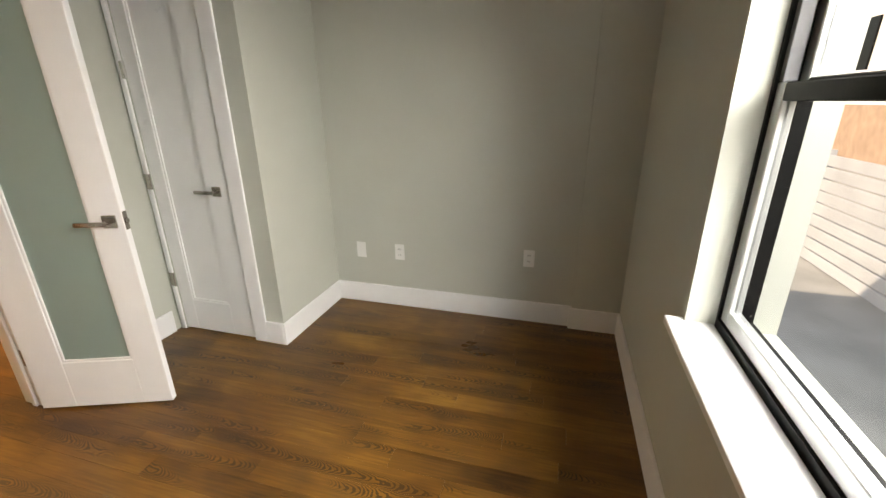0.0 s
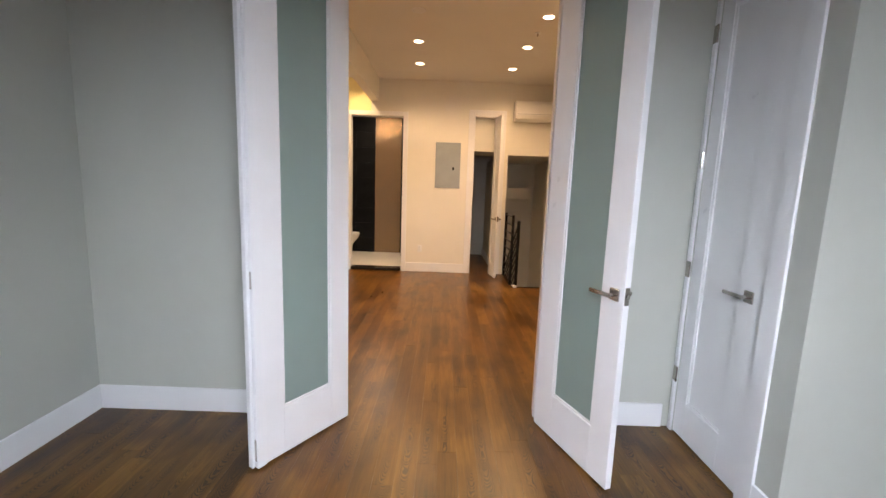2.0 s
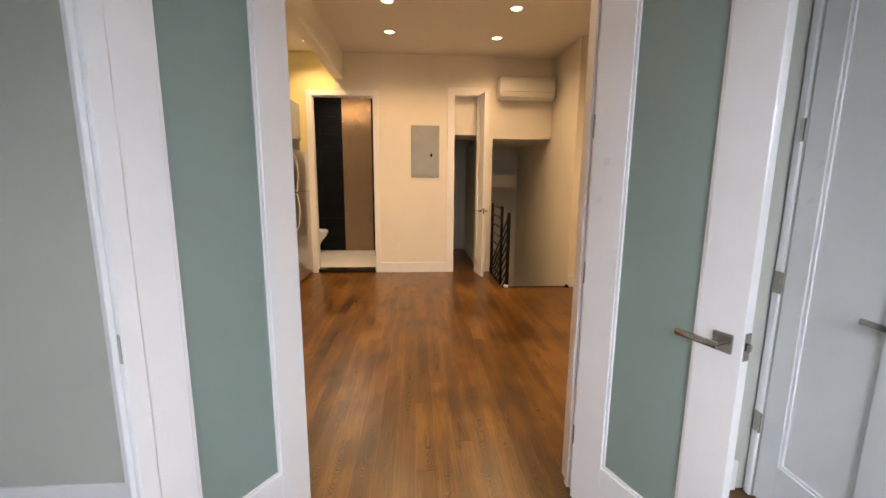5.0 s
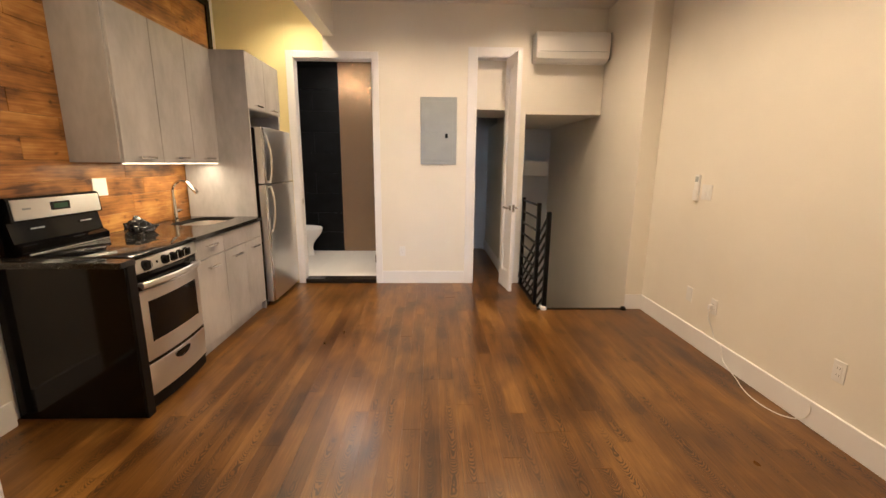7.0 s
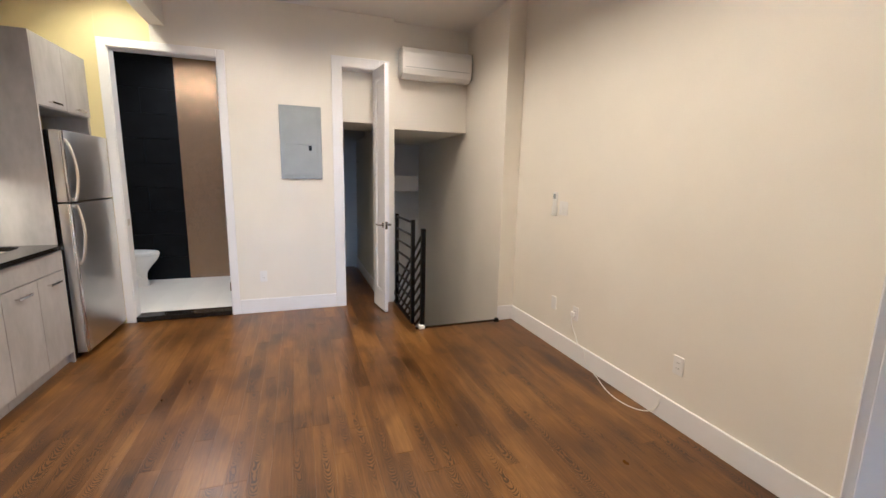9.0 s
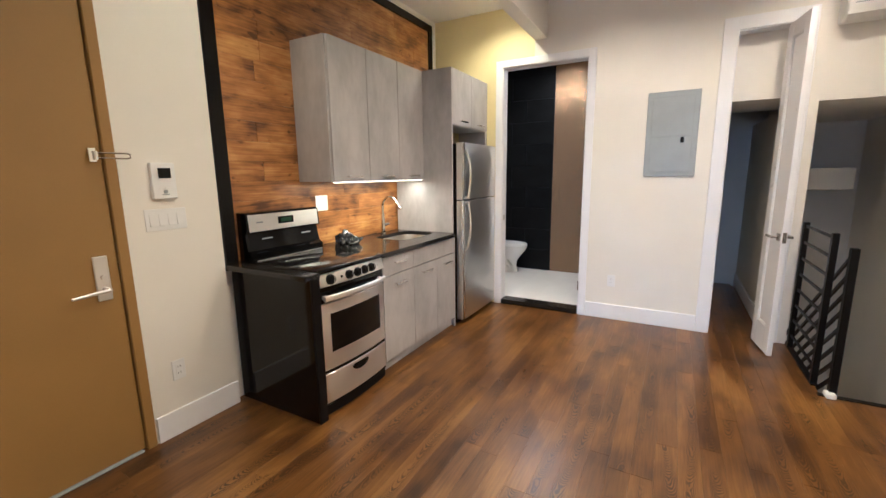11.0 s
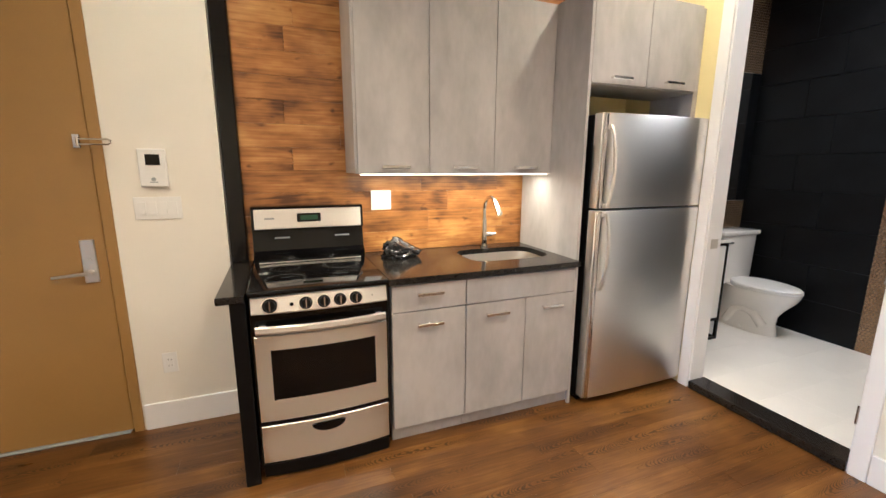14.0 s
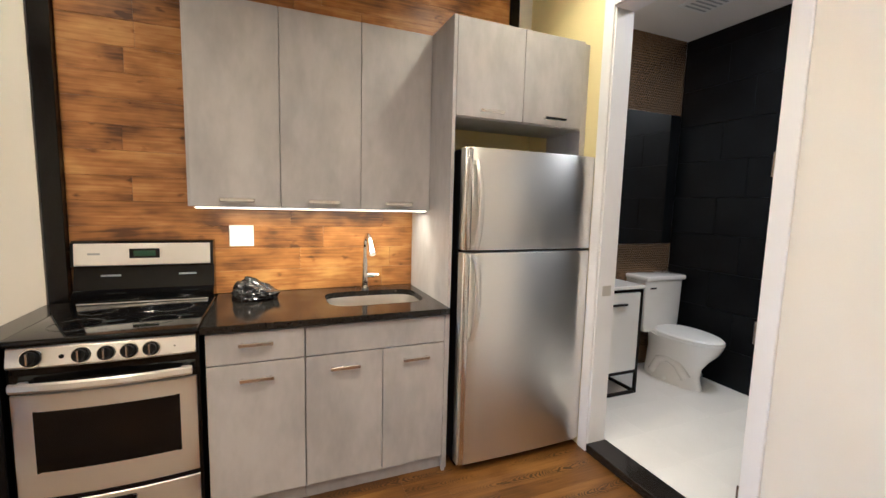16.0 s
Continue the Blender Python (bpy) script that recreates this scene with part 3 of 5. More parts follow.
french_leaf("white inactive leaf of an open french door, sea-green frosted glass", BX0 + 0.012, 0.138, -33.0, False, 0.600, 0.135, 0.155)
french_leaf("white active leaf of an open french door with nickel lever", BX0 + 0.012, 1.290, 20.5, True, 0.612, 0.160, 0.132)


def panel_door(name, label, w, h, at, rz, lever_at, lever_along, lever_sides, sr=0.095):
    """A white door with one tall recessed panel; x runs along its width from the hinge, y is its thickness."""
    d = thing(name, label, "door", at, "", "", rz)
    st, t = 0.095, 0.0175
    zb, zt = 0.012 + 0.21, h - 0.11
    part("stile", B(0, st, -t, t, 0.012, h, bev=0.002), TRIM, d, local=True)
    part("stile", B(w - sr, w, -t, t, 0.012, h, bev=0.002), TRIM, d, local=True)
    part("bottom_rail", B(st, w - sr, -t, t, 0.012, zb, bev=0.002), TRIM, d, local=True)
    part("top_rail", B(st, w - sr, -t, t, zt, h, bev=0.002), TRIM, d, local=True)
    part("panel", B(st, w - sr, -0.005, 0.005, zb, zt), TRIM, d, local=True)
    bm = bmesh.new()
    for s in (-1, 1):
        a, b = 0.005 * s, 0.0125 * s
        box(bm, st, st + 0.012, a, b, zb, zt)
        box(bm, w - sr - 0.012, w - sr, a, b, zb, zt)
        box(bm, st + 0.012, w - sr - 0.012, a, b, zb, zb + 0.012)
        box(bm, st + 0.012, w - sr - 0.012, a, b, zt - 0.012, zt)
    part("panel_moulding", bm, TRIM, d, local=True)
    for s in lever_sides:
        lever_set(d, (lever_at, t * s, 0.945), (0, s, 0), (lever_along, 0, 0))
    part("latch_plate", B(w, w + 0.0015, -0.0125, 0.0125, 0.905, 0.985), NICKEL, d, "satin nickel latch plate", local=True)
    return d


# closet door: hinged at the partition, its face toward -y
CD = panel_door("closet_door", "white closed closet door with one tall panel, nickel lever", 0.535, 2.45, (-2.085, 2.116, 0), 0, 0.455, -1, (-1,), 0.155)
for hz in (0.36, 0.985, 2.24):
    hinge(CD, -2.089, 2.0835, hz, s=1)
bm = bmesh.new()
box(bm, -2.098, -2.078, 2.078, 2.100, 1.545, 1.635, bev=0.004, seg=2)
part("door_catch", bm, CHROME, CD, "bright metal surface catch")
panel_door("passage_door", "white narrow passage door standing open, nickel lever", 0.375, 2.53, (LX0 + 0.012, 1.478, 0), 8.0, 0.325, -1, (1, -1))

# ---- window ----
WX = 0.755
W1 = structure("window_1", B(BX1 - 0.055, WX - 0.010, WIN[0] - 0.05, WIN[1] + 0.03, 0.700, 0.730, bev=0.004), TRIM, "black framed double-hung window above a white stool", "window")
bm = bmesh.new()
box(bm, WX - 0.008, WX + 0.09, WIN[0], WIN[0] + 0.012, WIN[2], WIN[3])
box(bm, WX - 0.008, WX + 0.09, WIN[1] - 0.012, WIN[1], WIN[2], WIN[3])
box(bm, WX - 0.008, WX + 0.09, WIN[0] + 0.012, WIN[1] - 0.012, WIN[3] - 0.035, WIN[3])
box(bm, WX - 0.008, WX + 0.09, WIN[0] + 0.012, WIN[1] - 0.012, WIN[2], WIN[2] + 0.04)
part("window_frame", bm, BLACKM, W1, "black window frame")
TRACK = mat("dark_grey_track", (0.10, 0.10, 0.11), 0.4, var=0.1)
for y0_, y1_ in ((WIN[0] + 0.0125, WIN[0] + 0.034), (WIN[1] - 0.034, WIN[1] - 0.0125)):
    part("side_track", B(WX + 0.001, WX + 0.034, y0_, y1_, 1.452, WIN[3] - 0.036, bev=0.002), TRACK, W1, "dark grey sash track")
ALU = mat("grey_aluminium", (0.55, 0.57, 0.58), 0.35, 0.6, var=0.05)
ya, yb = WIN[0] + 0.0125, WIN[1] - 0.0125
ZM = 1.43


def sash(name, x, z0, z1, bottom, top):
    s = part(name, B(x, x + 0.035, ya, ya + 0.045, z0, z1, bev=0.003), ALU, W1, "grey aluminium sash")
    part("sash_stile", B(x, x + 0.035, yb - 0.045, yb, z0, z1, bev=0.003), ALU, s)
    part("sash_rail", B(x, x + 0.035, ya + 0.045, yb - 0.045, z0, z0 + 0.05, bev=0.003), bottom, s)
    part("sash_rail", B(x, x + 0.035, ya + 0.045, yb - 0.045, z1 - 0.045, z1, bev=0.003), top, s)
    g = part("pane", B(x + 0.014, x + 0.020, ya + 0.045, yb - 0.045, z0 + 0.05, z1 - 0.045), GLASS, s, "clear glass pane")
    g.visible_shadow = False


sash("lower_sash", WX, WIN[2] + 0.04, ZM + 0.02, ALU, BLACKM)
sash("upper_sash", WX + 0.045, ZM - 0.02, WIN[3] - 0.035, BLACKM, ALU)

# ---- outside the window ----
structure("ground", B(0.92, 60, -40, 40, -0.75, -0.6), ASPH, "pale concrete yard outside the window", "ground")
FE = thing("slatted_fence", "weathered grey horizontal board fence across the yard", "fence", (3.4, 0, -0.6))
for k in range(9):
    part("board", B(3.40, 3.425, -3, 9, -0.58 + k * 0.15, -0.45 + k * 0.15, bev=0.004), CLADDING, FE)
for k in range(6):
    part("post", B(3.43, 3.52, -3 + k * 2.4, -2.91 + k * 2.4, -0.6, 0.80), CLADDING, FE)
HB = thing("neighbour_house", "pale rendered neighbour house with brick band", "house", (9, 5, -0.6))
part("wall", B(9, 16, -6, 22, -0.6, 5.0), RENDERW, HB)
part("brick_band", B(8.94, 9.0, -6, 22, -0.6, 1.2), BRICKR, HB)
part("roof", B(8.8, 16.2, -6.2, 22.2, 5.0, 5.2), CLADDING, HB)
for k in range(6):
    for zz in (2.2,):
        wi = part("window", B(8.93, 8.99, -4 + k * 4.2, -2.9 + k * 4.2, zz, zz + 1.5), BLACKM, HB)
        part("sill", B(8.86, 8.99, -4.1 + k * 4.2, -2.8 + k * 4.2, zz - 0.1, zz), TRIM, wi)
SG = thing("wall_sign", "bright painted sign board in red, yellow and green", "sign", (8.88, 13.2, 3.0))
part("board", B(8.84, 8.9, 12.2, 14.4, 3.4, 4.9), RENDERW, SG)
part("red_field", B(8.82, 8.838, 12.5, 13.2, 3.6, 4.4), REDP, SG, "red painted field")
part("yellow_field", B(8.82, 8.838, 13.3, 14.0, 3.7, 4.3), YELP, SG, "yellow painted field")
part("green_field", B(8.82, 8.838, 12.6, 13.6, 4.45, 4.75), GREENP, SG, "green painted field")

# ---- ceiling things ----
structure("beam", B(LX0, LX1, -0.52, -0.40, 2.735, CEIL), CREAM, "cream boxed beam below the living room ceiling", "beam")
structure("yellow_wall_patch", B(LX0, LX0 + 0.004, LY0, -0.925, 0, CEIL), YELLOW, "pale yellow wall in the kitchen corner", "wall")
# thin yellow sheet paints warm lamplight onto the cream wall above the door
structure("lamplit_wall_header", B(LX0, LX0 + 0.004, -0.9245, -0.521, 2.585, CEIL), YELLOW, "wall over the bathroom door, tinted yellow for warm lamplight", "wall")
structure("yellow_wall_back", B(LX0 + 0.004, -5.779, LY0 + 0.0325, LY0 + 0.038, 0, 2.30), YELLOW, "pale yellow wall behind the fridge", "wall")


def downlight(x, y, lit, z=CEIL):
    d = thing("downlight", "round recessed ceiling downlight with white trim" + (", lit warm" if lit else ", switched off"), "ceiling light", (x, y, z), "recessed downlights")
    bm = bmesh.new()
    rings = [[(x + r * math.cos(a), y + r * math.sin(a), zz) for a in (2 * math.pi * k / 28 for k in range(28))] for r, zz in
             ((0.050, z - 0.001), (0.055, z - 0.006), (0.068, z - 0.005), (0.072, z - 0.0005))]
    loft(bm, rings, close=False)
    part("trim_ring", bm, TRIM, d, smooth=True)
    part("lens", C((x, y, z - 0.004), (x, y, z - 0.001), 0.050, 28), LAMPGLOW if lit else PLAST, d, "glowing lens" if lit else "dark lens")


# also fits housings to the unseen lamps added at x -3.22 and -3.85
for dx, dy in DOWNLIGHTS + [k[:2] for k in KITCHENLIGHTS]:
    downlight(dx, dy, True)
downlight(-4.05, 0.38, False)
SP = thing("sprinkler_head", "small white ceiling sprinkler head", "sprinkler", (-4.52, 1.63, CEIL))
part("cover", C((-4.52, 1.63, CEIL - 0.008), (-4.52, 1.63, CEIL), 0.03, 20), TRIM, SP)
part("head", C((-4.52, 1.63, CEIL - 0.035), (-4.52, 1.63, CEIL - 0.008), 0.010, 12), NICKEL, SP)

# ---- wall fittings ----


def plate(name, label, category, at, normal, w, h, kind="blank", group=""):
    """A wall plate. normal: 'x+', 'x-', 'y+', 'y-'."""
    ob = thing(name, label, category, at, group)
    ang = {"y-": 0, "x+": 90, "y+": 180, "x-": -90}[normal]
    m = pose(*at, 0, 0, ang)

    def add(nm, bm, material, parent, lab=""):
        bm.transform(m)
        return part(nm, bm, material, parent, lab)
    p = add("cover_plate", B(-w / 2, w / 2, -0.006, 0, -h / 2, h / 2, bev=0.002), PLAST, ob)
    if kind == "duplex":
        for dz in (0.021, -0.021):
            s = add("socket", B(-0.016, 0.016, -0.0085, -0.006, dz - 0.014, dz + 0.014, bev=0.001), PLAST, ob)
            for sx in (-0.0065, 0.0065):
                add("slot", B(sx - 0.0015, sx + 0.0015, -0.0092, -0.0085, dz - 0.004, dz + 0.006), BLACKM, s, "dark slot")
    elif kind == "decora":
        add("socket", B(-0.0165, 0.0165, -0.0085, -0.006, -0.033, 0.033, bev=0.001), PLAST, ob)
        for dz in (0.018, -0.018):
            for sx in (-0.007, 0.007):
                add("slot", B(sx - 0.001, sx + 0.001, -0.0092, -0.0085, dz - 0.004, dz + 0.005), BLACKM, ob, "dark slot")
    elif kind.startswith("rocker"):
        n = int(kind[6:])
        for k in range(n):
            cx = (k - (n - 1) / 2) * 0.046
            bm = bmesh.new()
            loft(bm, [[(cx - 0.016, -0.006, -0.033), (cx + 0.016, -0.006, -0.033), (cx + 0.016, -0.006, 0.033), (cx - 0.016, -0.006, 0.033)],
                      [(cx - 0.015, -0.011, -0.032), (cx + 0.015, -0.011, -0.032), (cx + 0.015, -0.0075, 0.032), (cx - 0.015, -0.0075, 0.032)]])
            add("rocker", bm, PLAST, ob)
    return ob


ON_N, ON_S = BY1, BY0
plate("blank_plate", "white blank wall plate above the bedroom baseboard", "wall plate", (-1.113, ON_N, 0.41), "y-", 0.07, 0.115, "blank")
plate("outlet", "white duplex outlet low on the sage wall", "outlet", (-0.817, ON_N, 0.415), "y-", 0.07, 0.115, "duplex")
plate("outlet", "white duplex outlet low on the sage wall", "outlet", (0.078, ON_N, 0.45), "y-", 0.07, 0.115, "duplex")
plate("outlet", "white outlet low on the sage side wall", "outlet", (-1.11, ON_S, 0.38), "y+", 0.07, 0.115, "decora")
plate("light_switch", "white single rocker switch on the sage wall", "switch", (-1.106, ON_S, 1.235), "y+", 0.07, 0.115, "rocker1")


def remote_holder(at, normal, label):
    ob = thing("wall_controller", label, "controller", at)
    ang = {"y-": 0, "y+": 180}[normal]
    m = pose(*at, 0, 0, ang)
    for nm, bm, ma, lab in (("holder", B(-0.030, 0.030, -0.022, 0, -0.10, -0.02, bev=0.004, seg=2), PLAST, ""),
                            ("remote", B(-0.027, 0.027, -0.018, -0.002, -0.085, 0.10, bev=0.005, seg=2), PLAST, "white remote control"),
                            ("screen", B(-0.018, 0.018, -0.0195, -0.018, 0.045, 0.085), PANELGREY, "grey remote display")):
        bm.transform(m)
        part(nm, bm, ma, ob, lab, nm != "screen")
    return ob


remote_holder((-1.005, ON_S, 1.27), "y+", "white air conditioner remote in its wall holder")
remote_holder((-5.06, LY1, 1.245), "y-", "white air conditioner remote in its wall holder")
plate("light_switch", "white double rocker switch beside the remote", "switch", (-4.945, LY1, 1.215), "y-", 0.115, 0.115, "rocker2")
plate("blank_plate", "white narrow blank plate on the cream wall", "wall plate", (-4.99, LY1, 0.39), "y-", 0.07, 0.115, "blank")
plate("outlet", "white outlet with a plugged-in cable on the cream wall", "outlet", (-4.69, LY1, 0.385), "y-", 0.07, 0.115, "decora")
plate("outlet", "white outlet low on the cream wall", "outlet", (-3.72, LY1, 0.38), "y-", 0.07, 0.115, "decora")
plate("outlet", "white outlet on the cream wall between the doors", "outlet", (LX0, 0.306, 0.39), "x+", 0.07, 0.115, "decora")
plate("outlet", "white outlet low beside the entry door", "outlet", (-3.543, LYE, 0.376), "y+", 0.07, 0.115, "decora")
plate("light_switch", "white four-gang rocker switch beside the entry door", "switch", (-3.581, LYE, 1.225), "y+", 0.21, 0.115, "rocker4")

# white cable: plug, down the wall, along the baseboard, a slack loop on the floor
CB = thing("cable", "thin white cable hanging in a slack loop to the floor", "cable", (-4.3, 2.74, 0))
part("plug", B(-4.715, -4.685, LY1 - 0.035, LY1 - 0.009, 0.36, 0.40, bev=0.004), PLAST, CB)
pts = [(-4.70, LY1 - 0.03, 0.365), (-4.695, LY1 - 0.03, 0.30), (-4.67, LY1 - 0.008, 0.22), (-4.62, LY1 - 0.010, 0.15), (-4.54, LY1 - 0.018, 0.137)]
pts += [(-4.50, LY1 - 0.020, 0.05), (-4.40, LY1 - 0.022, 0.008), (-4.32, LY1 - 0.045, 0.005), (-4.22, LY1 - 0.085, 0.005), (-4.10, LY1 - 0.115, 0.005), (-3.98, LY1 - 0.11, 0.005), (-3.90, LY1 - 0.07, 0.005), (-3.84, LY1 - 0.024, 0.03), (-3.81, LY1 - 0.018, 0.10), (-3.86, LY1 - 0.008, 0.141), (-4.05, LY1 - 0.008, 0.141)]
curve_pts = []
for i in range(len(pts) - 1):
    p0, p1, p2, p3 = (Vector(pts[max(0, min(len(pts) - 1, i + k))]) for k in (-1, 0, 1, 2))
    for u in (0, 0.25, 0.5, 0.75):
        curve_pts.append(0.5 * ((2 * p1) + (p2 - p0) * u + (2 * p0 - 5 * p1 + 4 * p2 - p3) * u * u + (3 * p1 - p0 - 3 * p2 + p3) * u ** 3))
bm = bmesh.new()
sweep(bm, curve_pts, 0.0035, 8)
part("lead", bm, PLAST, CB, smooth=True)

# electrical panel
EP = thing("electrical_panel", "grey metal electrical panel set flush in the wall", "electrical panel", (LX0, 0.726, 1.40))
part("cover", B(LX0, LX0 + 0.014, 0.524, 0.928, 1.402, 2.130, bev=0.004), PANELGREY, EP)
part("door", B(LX0 + 0.0145, LX0 + 0.021, 0.566, 0.886, 1.445, 1.745, bev=0.002), PANELGREY, EP)
part("door", B(LX0 + 0.0145, LX0 + 0.021, 0.566, 0.886, 1.750, 2.085, bev=0.002), PANELGREY, EP)
part("latch", B(LX0 + 0.0215, LX0 + 0.029, 0.800, 0.828, 1.692, 1.740, bev=0.003), BLACKM, EP, "black latch")

# air conditioner: rounded front, louvre below
AX = LX0 - 0.09
AC = thing("air_conditioner", "cream wall-mounted split air conditioner with rounded front", "air conditioner", (AX, 2.16, 2.5))
prof = [(0.0, 2.51), (0.06, 2.492), (0.13, 2.50), (0.175, 2.53), (0.195, 2.58), (0.198, 2.74), (0.185, 2.785), (0.15, 2.80), (0.0, 2.80)]
bm = bmesh.new()
loft(bm, [[(AX + u * k, y, 2.65 + (zz - 2.65) * k2) for u, zz in prof] for y, k, k2 in ((1.762, 0.94, 0.94), (1.772, 1, 1), (2.548, 1, 1), (2.558, 0.94, 0.94))])
part("case", bm, PLAST, AC)
bm = bmesh.new()
loft(bm, [[(AX + u, y, zz) for u, zz in ((0.09, 2.497), (0.165, 2.526), (0.163, 2.530), (0.09, 2.503))] for y in (1.80, 2.50)])
part("louvre", bm, PANELGREY, AC, "grey air louvre")
part("front_groove", B(AX + 0.1965, AX + 0.2005, 1.80, 2.52, 2.592, 2.596), PANELGREY, AC)
part("side_trim", B(AX + 0.02, AX + 0.19, 2.5585, 2.562, 2.52, 2.79, bev=0.001), PANELGREY, AC, "grey end trim")

# ---- stair, guard rail ----
STR = thing("staircase", "narrow staircase going down, dark treads", "stairs", (-7.2, 2.17, -2.5))
for k in range(12):
    x1 = STAIR_X - 0.25 * k
    z = -0.19 * (k + 1)
    part("tread", B(x1 - 0.27, x1, 1.70, STAIR_Y1, z - 0.035, z, bev=0.006), FLOORM, STR)
    part("riser", B(x1 - 0.001, x1 + 0.012, 1.70, STAIR_Y1, z, z + 0.155), STAIRPAINT, STR)
structure("floor_lower", B(-8.8, -5.6, 1.6, 2.7, -2.62, -2.5), FLOORM, "dark floor at the stair foot", "floor")
structure("stair_nosing", B(STAIR_X - 0.012, STAIR_X + 0.03, 1.70, STAIR_Y1 + 0.01, -0.018, 0.006, bev=0.003), BLACKM, "dark nosing along the stair edge", "trim")
SBX = thing("wall_box", "pale boxed duct at the end of the stairwell", "duct", (-8.4, 2.0, 1.2))
part("box", B(-8.699, -8.0, 1.705, 2.36, 1.24, 1.46, bev=0.004), STAIRPAINT, SBX)

GR = thing("guard_rail", "black steel guard rail with flat horizontal bars", "railing", (-6.2, 1.735, 0))
RY = 1.715
part("post", B(-5.90, -5.86, RY - 0.018, RY + 0.018, 0.0, 1.04, bev=0.002), BLACKM, GR)
part("post", B(-6.58, -6.54, RY - 0.018, RY + 0.018, 0.0, 1.04, bev=0.002), BLACKM, GR)
for k in range(8):
    part("bar", B(-6.54, -5.90, RY - 0.006, RY + 0.006, 0.10 + k * 0.1285, 0.122 + k * 0.1285, bev=0.002), BLACKM, GR)
part("foot", B(-6.60, -5.84, RY - 0.02, RY + 0.02, 0.0, 0.010), BLACKM, GR)
SR = thing("stair_rail", "black steel stair rail with bars sloping down", "railing", (-5.73, 1.79, 0))
RY2 = 1.772
part("newel", B(-5.745, -5.70, RY2 - 0.02, RY2 + 0.02, -0.02, 0.97, bev=0.003), BLACKM, SR)
part("newel_foot", B(-5.735, -5.66, 1.73, 1.785, 0.0, 0.035, bev=0.01, seg=2), PLAST, SR, "white newel foot cap")
for k in range(8):
    z = 0.92 - k * 0.115
    bm = bmesh.new()
    L = 1.35
    loft(bm, [[(-5.745, RY2 - 0.007, z - 0.014), (-5.745, RY2 + 0.007, z - 0.014), (-5.745, RY2 + 0.007, z + 0.014), (-5.745, RY2 - 0.007, z + 0.014)],
              [(-5.745 - L, RY2 - 0.007, z - 0.014 - L * 0.76), (-5.745 - L, RY2 + 0.007, z - 0.014 - L * 0.76), (-5.745 - L, RY2 + 0.007, z + 0.014 - L * 0.76), (-5.745 - L, RY2 - 0.007, z + 0.014 - L * 0.76)]])
    part("bar", bm, BLACKM, SR)
part("lower_post", B(-7.13, -7.09, RY2 - 0.02, RY2 + 0.02, -1.14, -0.05, bev=0.003), BLACKM, SR)
FT = thing("rail_bracket", "black iron foot bracket at the stair edge", "bracket", (-5.70, 2.56, 0))
part("foot", C((-5.69, 2.56, 0.0), (-5.69, 2.56, 0.03), 0.035, 16, 0.02), BLACKM, FT)

# ---- entry door and the fittings beside it ----
ED = thing("entry_door", "brown painted flush entry door, closed, steel lever set", "door", (-2.87, LYE - 0.04, 0))
part("leaf", B(ENTRY[0] - 0.013, ENTRY[1] + 0.013, LYE - 0.050, LYE - 0.005, 0.012, ENTRY[3] - 0.045, bev=0.003), BROWN, ED)
bm = bmesh.new()
box(bm, ENTRY[0] - 0.065, ENTRY[0] - 0.017, LYE - 0.12, LYE + 0.012, 0, ENTRY[3] + 0.06, bev=0.004)
box(bm, ENTRY[1] + 0.017, ENTRY[1] + 0.065, LYE - 0.12, LYE + 0.012, 0, ENTRY[3] + 0.06, bev=0.004)
box(bm, ENTRY[0] - 0.017, ENTRY[1] + 0.017, LYE - 0.12, LYE + 0.012, ENTRY[3] - 0.042, ENTRY[3] + 0.06, bev=0.004)
for sx0, sx1 in ((ENTRY[0] - 0.017, ENTRY[0] + 0.012), (ENTRY[1] - 0.012, ENTRY[1] + 0.017)):
    box(bm, sx0, sx1, LYE - 0.12, LYE - 0.052, 0, ENTRY[3] - 0.042)
box(bm, ENTRY[0] + 0.012, ENTRY[1] - 0.012, LYE - 0.12, LYE - 0.052, ENTRY[3] - 0.075, ENTRY[3] - 0.042)
part("steel_frame", bm, BROWN, ED, "brown painted steel frame")
part("threshold", B(ENTRY[0], ENTRY[1], LYE - 0.06, LYE + 0.011, 0, 0.010, bev=0.003), PANELGREY, ED, "grey metal threshold")
ly = LYE - 0.005
part("lock_plate", B(-3.290, -3.230, ly, ly + 0.010, 0.86, 1.078, bev=0.003), STEEL, ED, "brushed steel lock plate")
bm = bmesh.new()
cyl(bm, (-3.262, ly + 0.008, 0.915), (-3.262, ly + 0.055, 0.915), 0.013, 16)
cyl(bm, (-3.267, ly + 0.050, 0.915), (-3.117, ly + 0.050, 0.905), 0.010, 14, 0.007)
part("lever", bm, STEEL, ED, "brushed steel lever", True)
part("turn_piece", C((-3.262, ly + 0.008, 0.975), (-3.262, ly + 0.022, 0.975), 0.012, 14), STEEL, ED)
part("latch_face", B(-3.3345, -3.3335, ly - 0.03, ly + 0.006, 0.93, 1.03), NICKEL, ED)
SL = thing("swing_latch", "chrome swing-bar door guard, folded over the frame", "door guard", (-3.34, LYE + 0.012, 1.55))
part("base_plate", B(-3.305, -3.275, LYE + 0.0125, LYE + 0.020, 1.52, 1.585, bev=0.002), CHROME, SL)
bm = bmesh.new()
sweep(bm, [(-3.30, LYE + 0.03, 1.562), (-3.42, LYE + 0.045, 1.562), (-3.432, LYE + 0.046, 1.556), (-3.432, LYE + 0.046, 1.544), (-3.42, LYE + 0.045, 1.538), (-3.30, LYE + 0.03, 1.538)], 0.0045, 8)
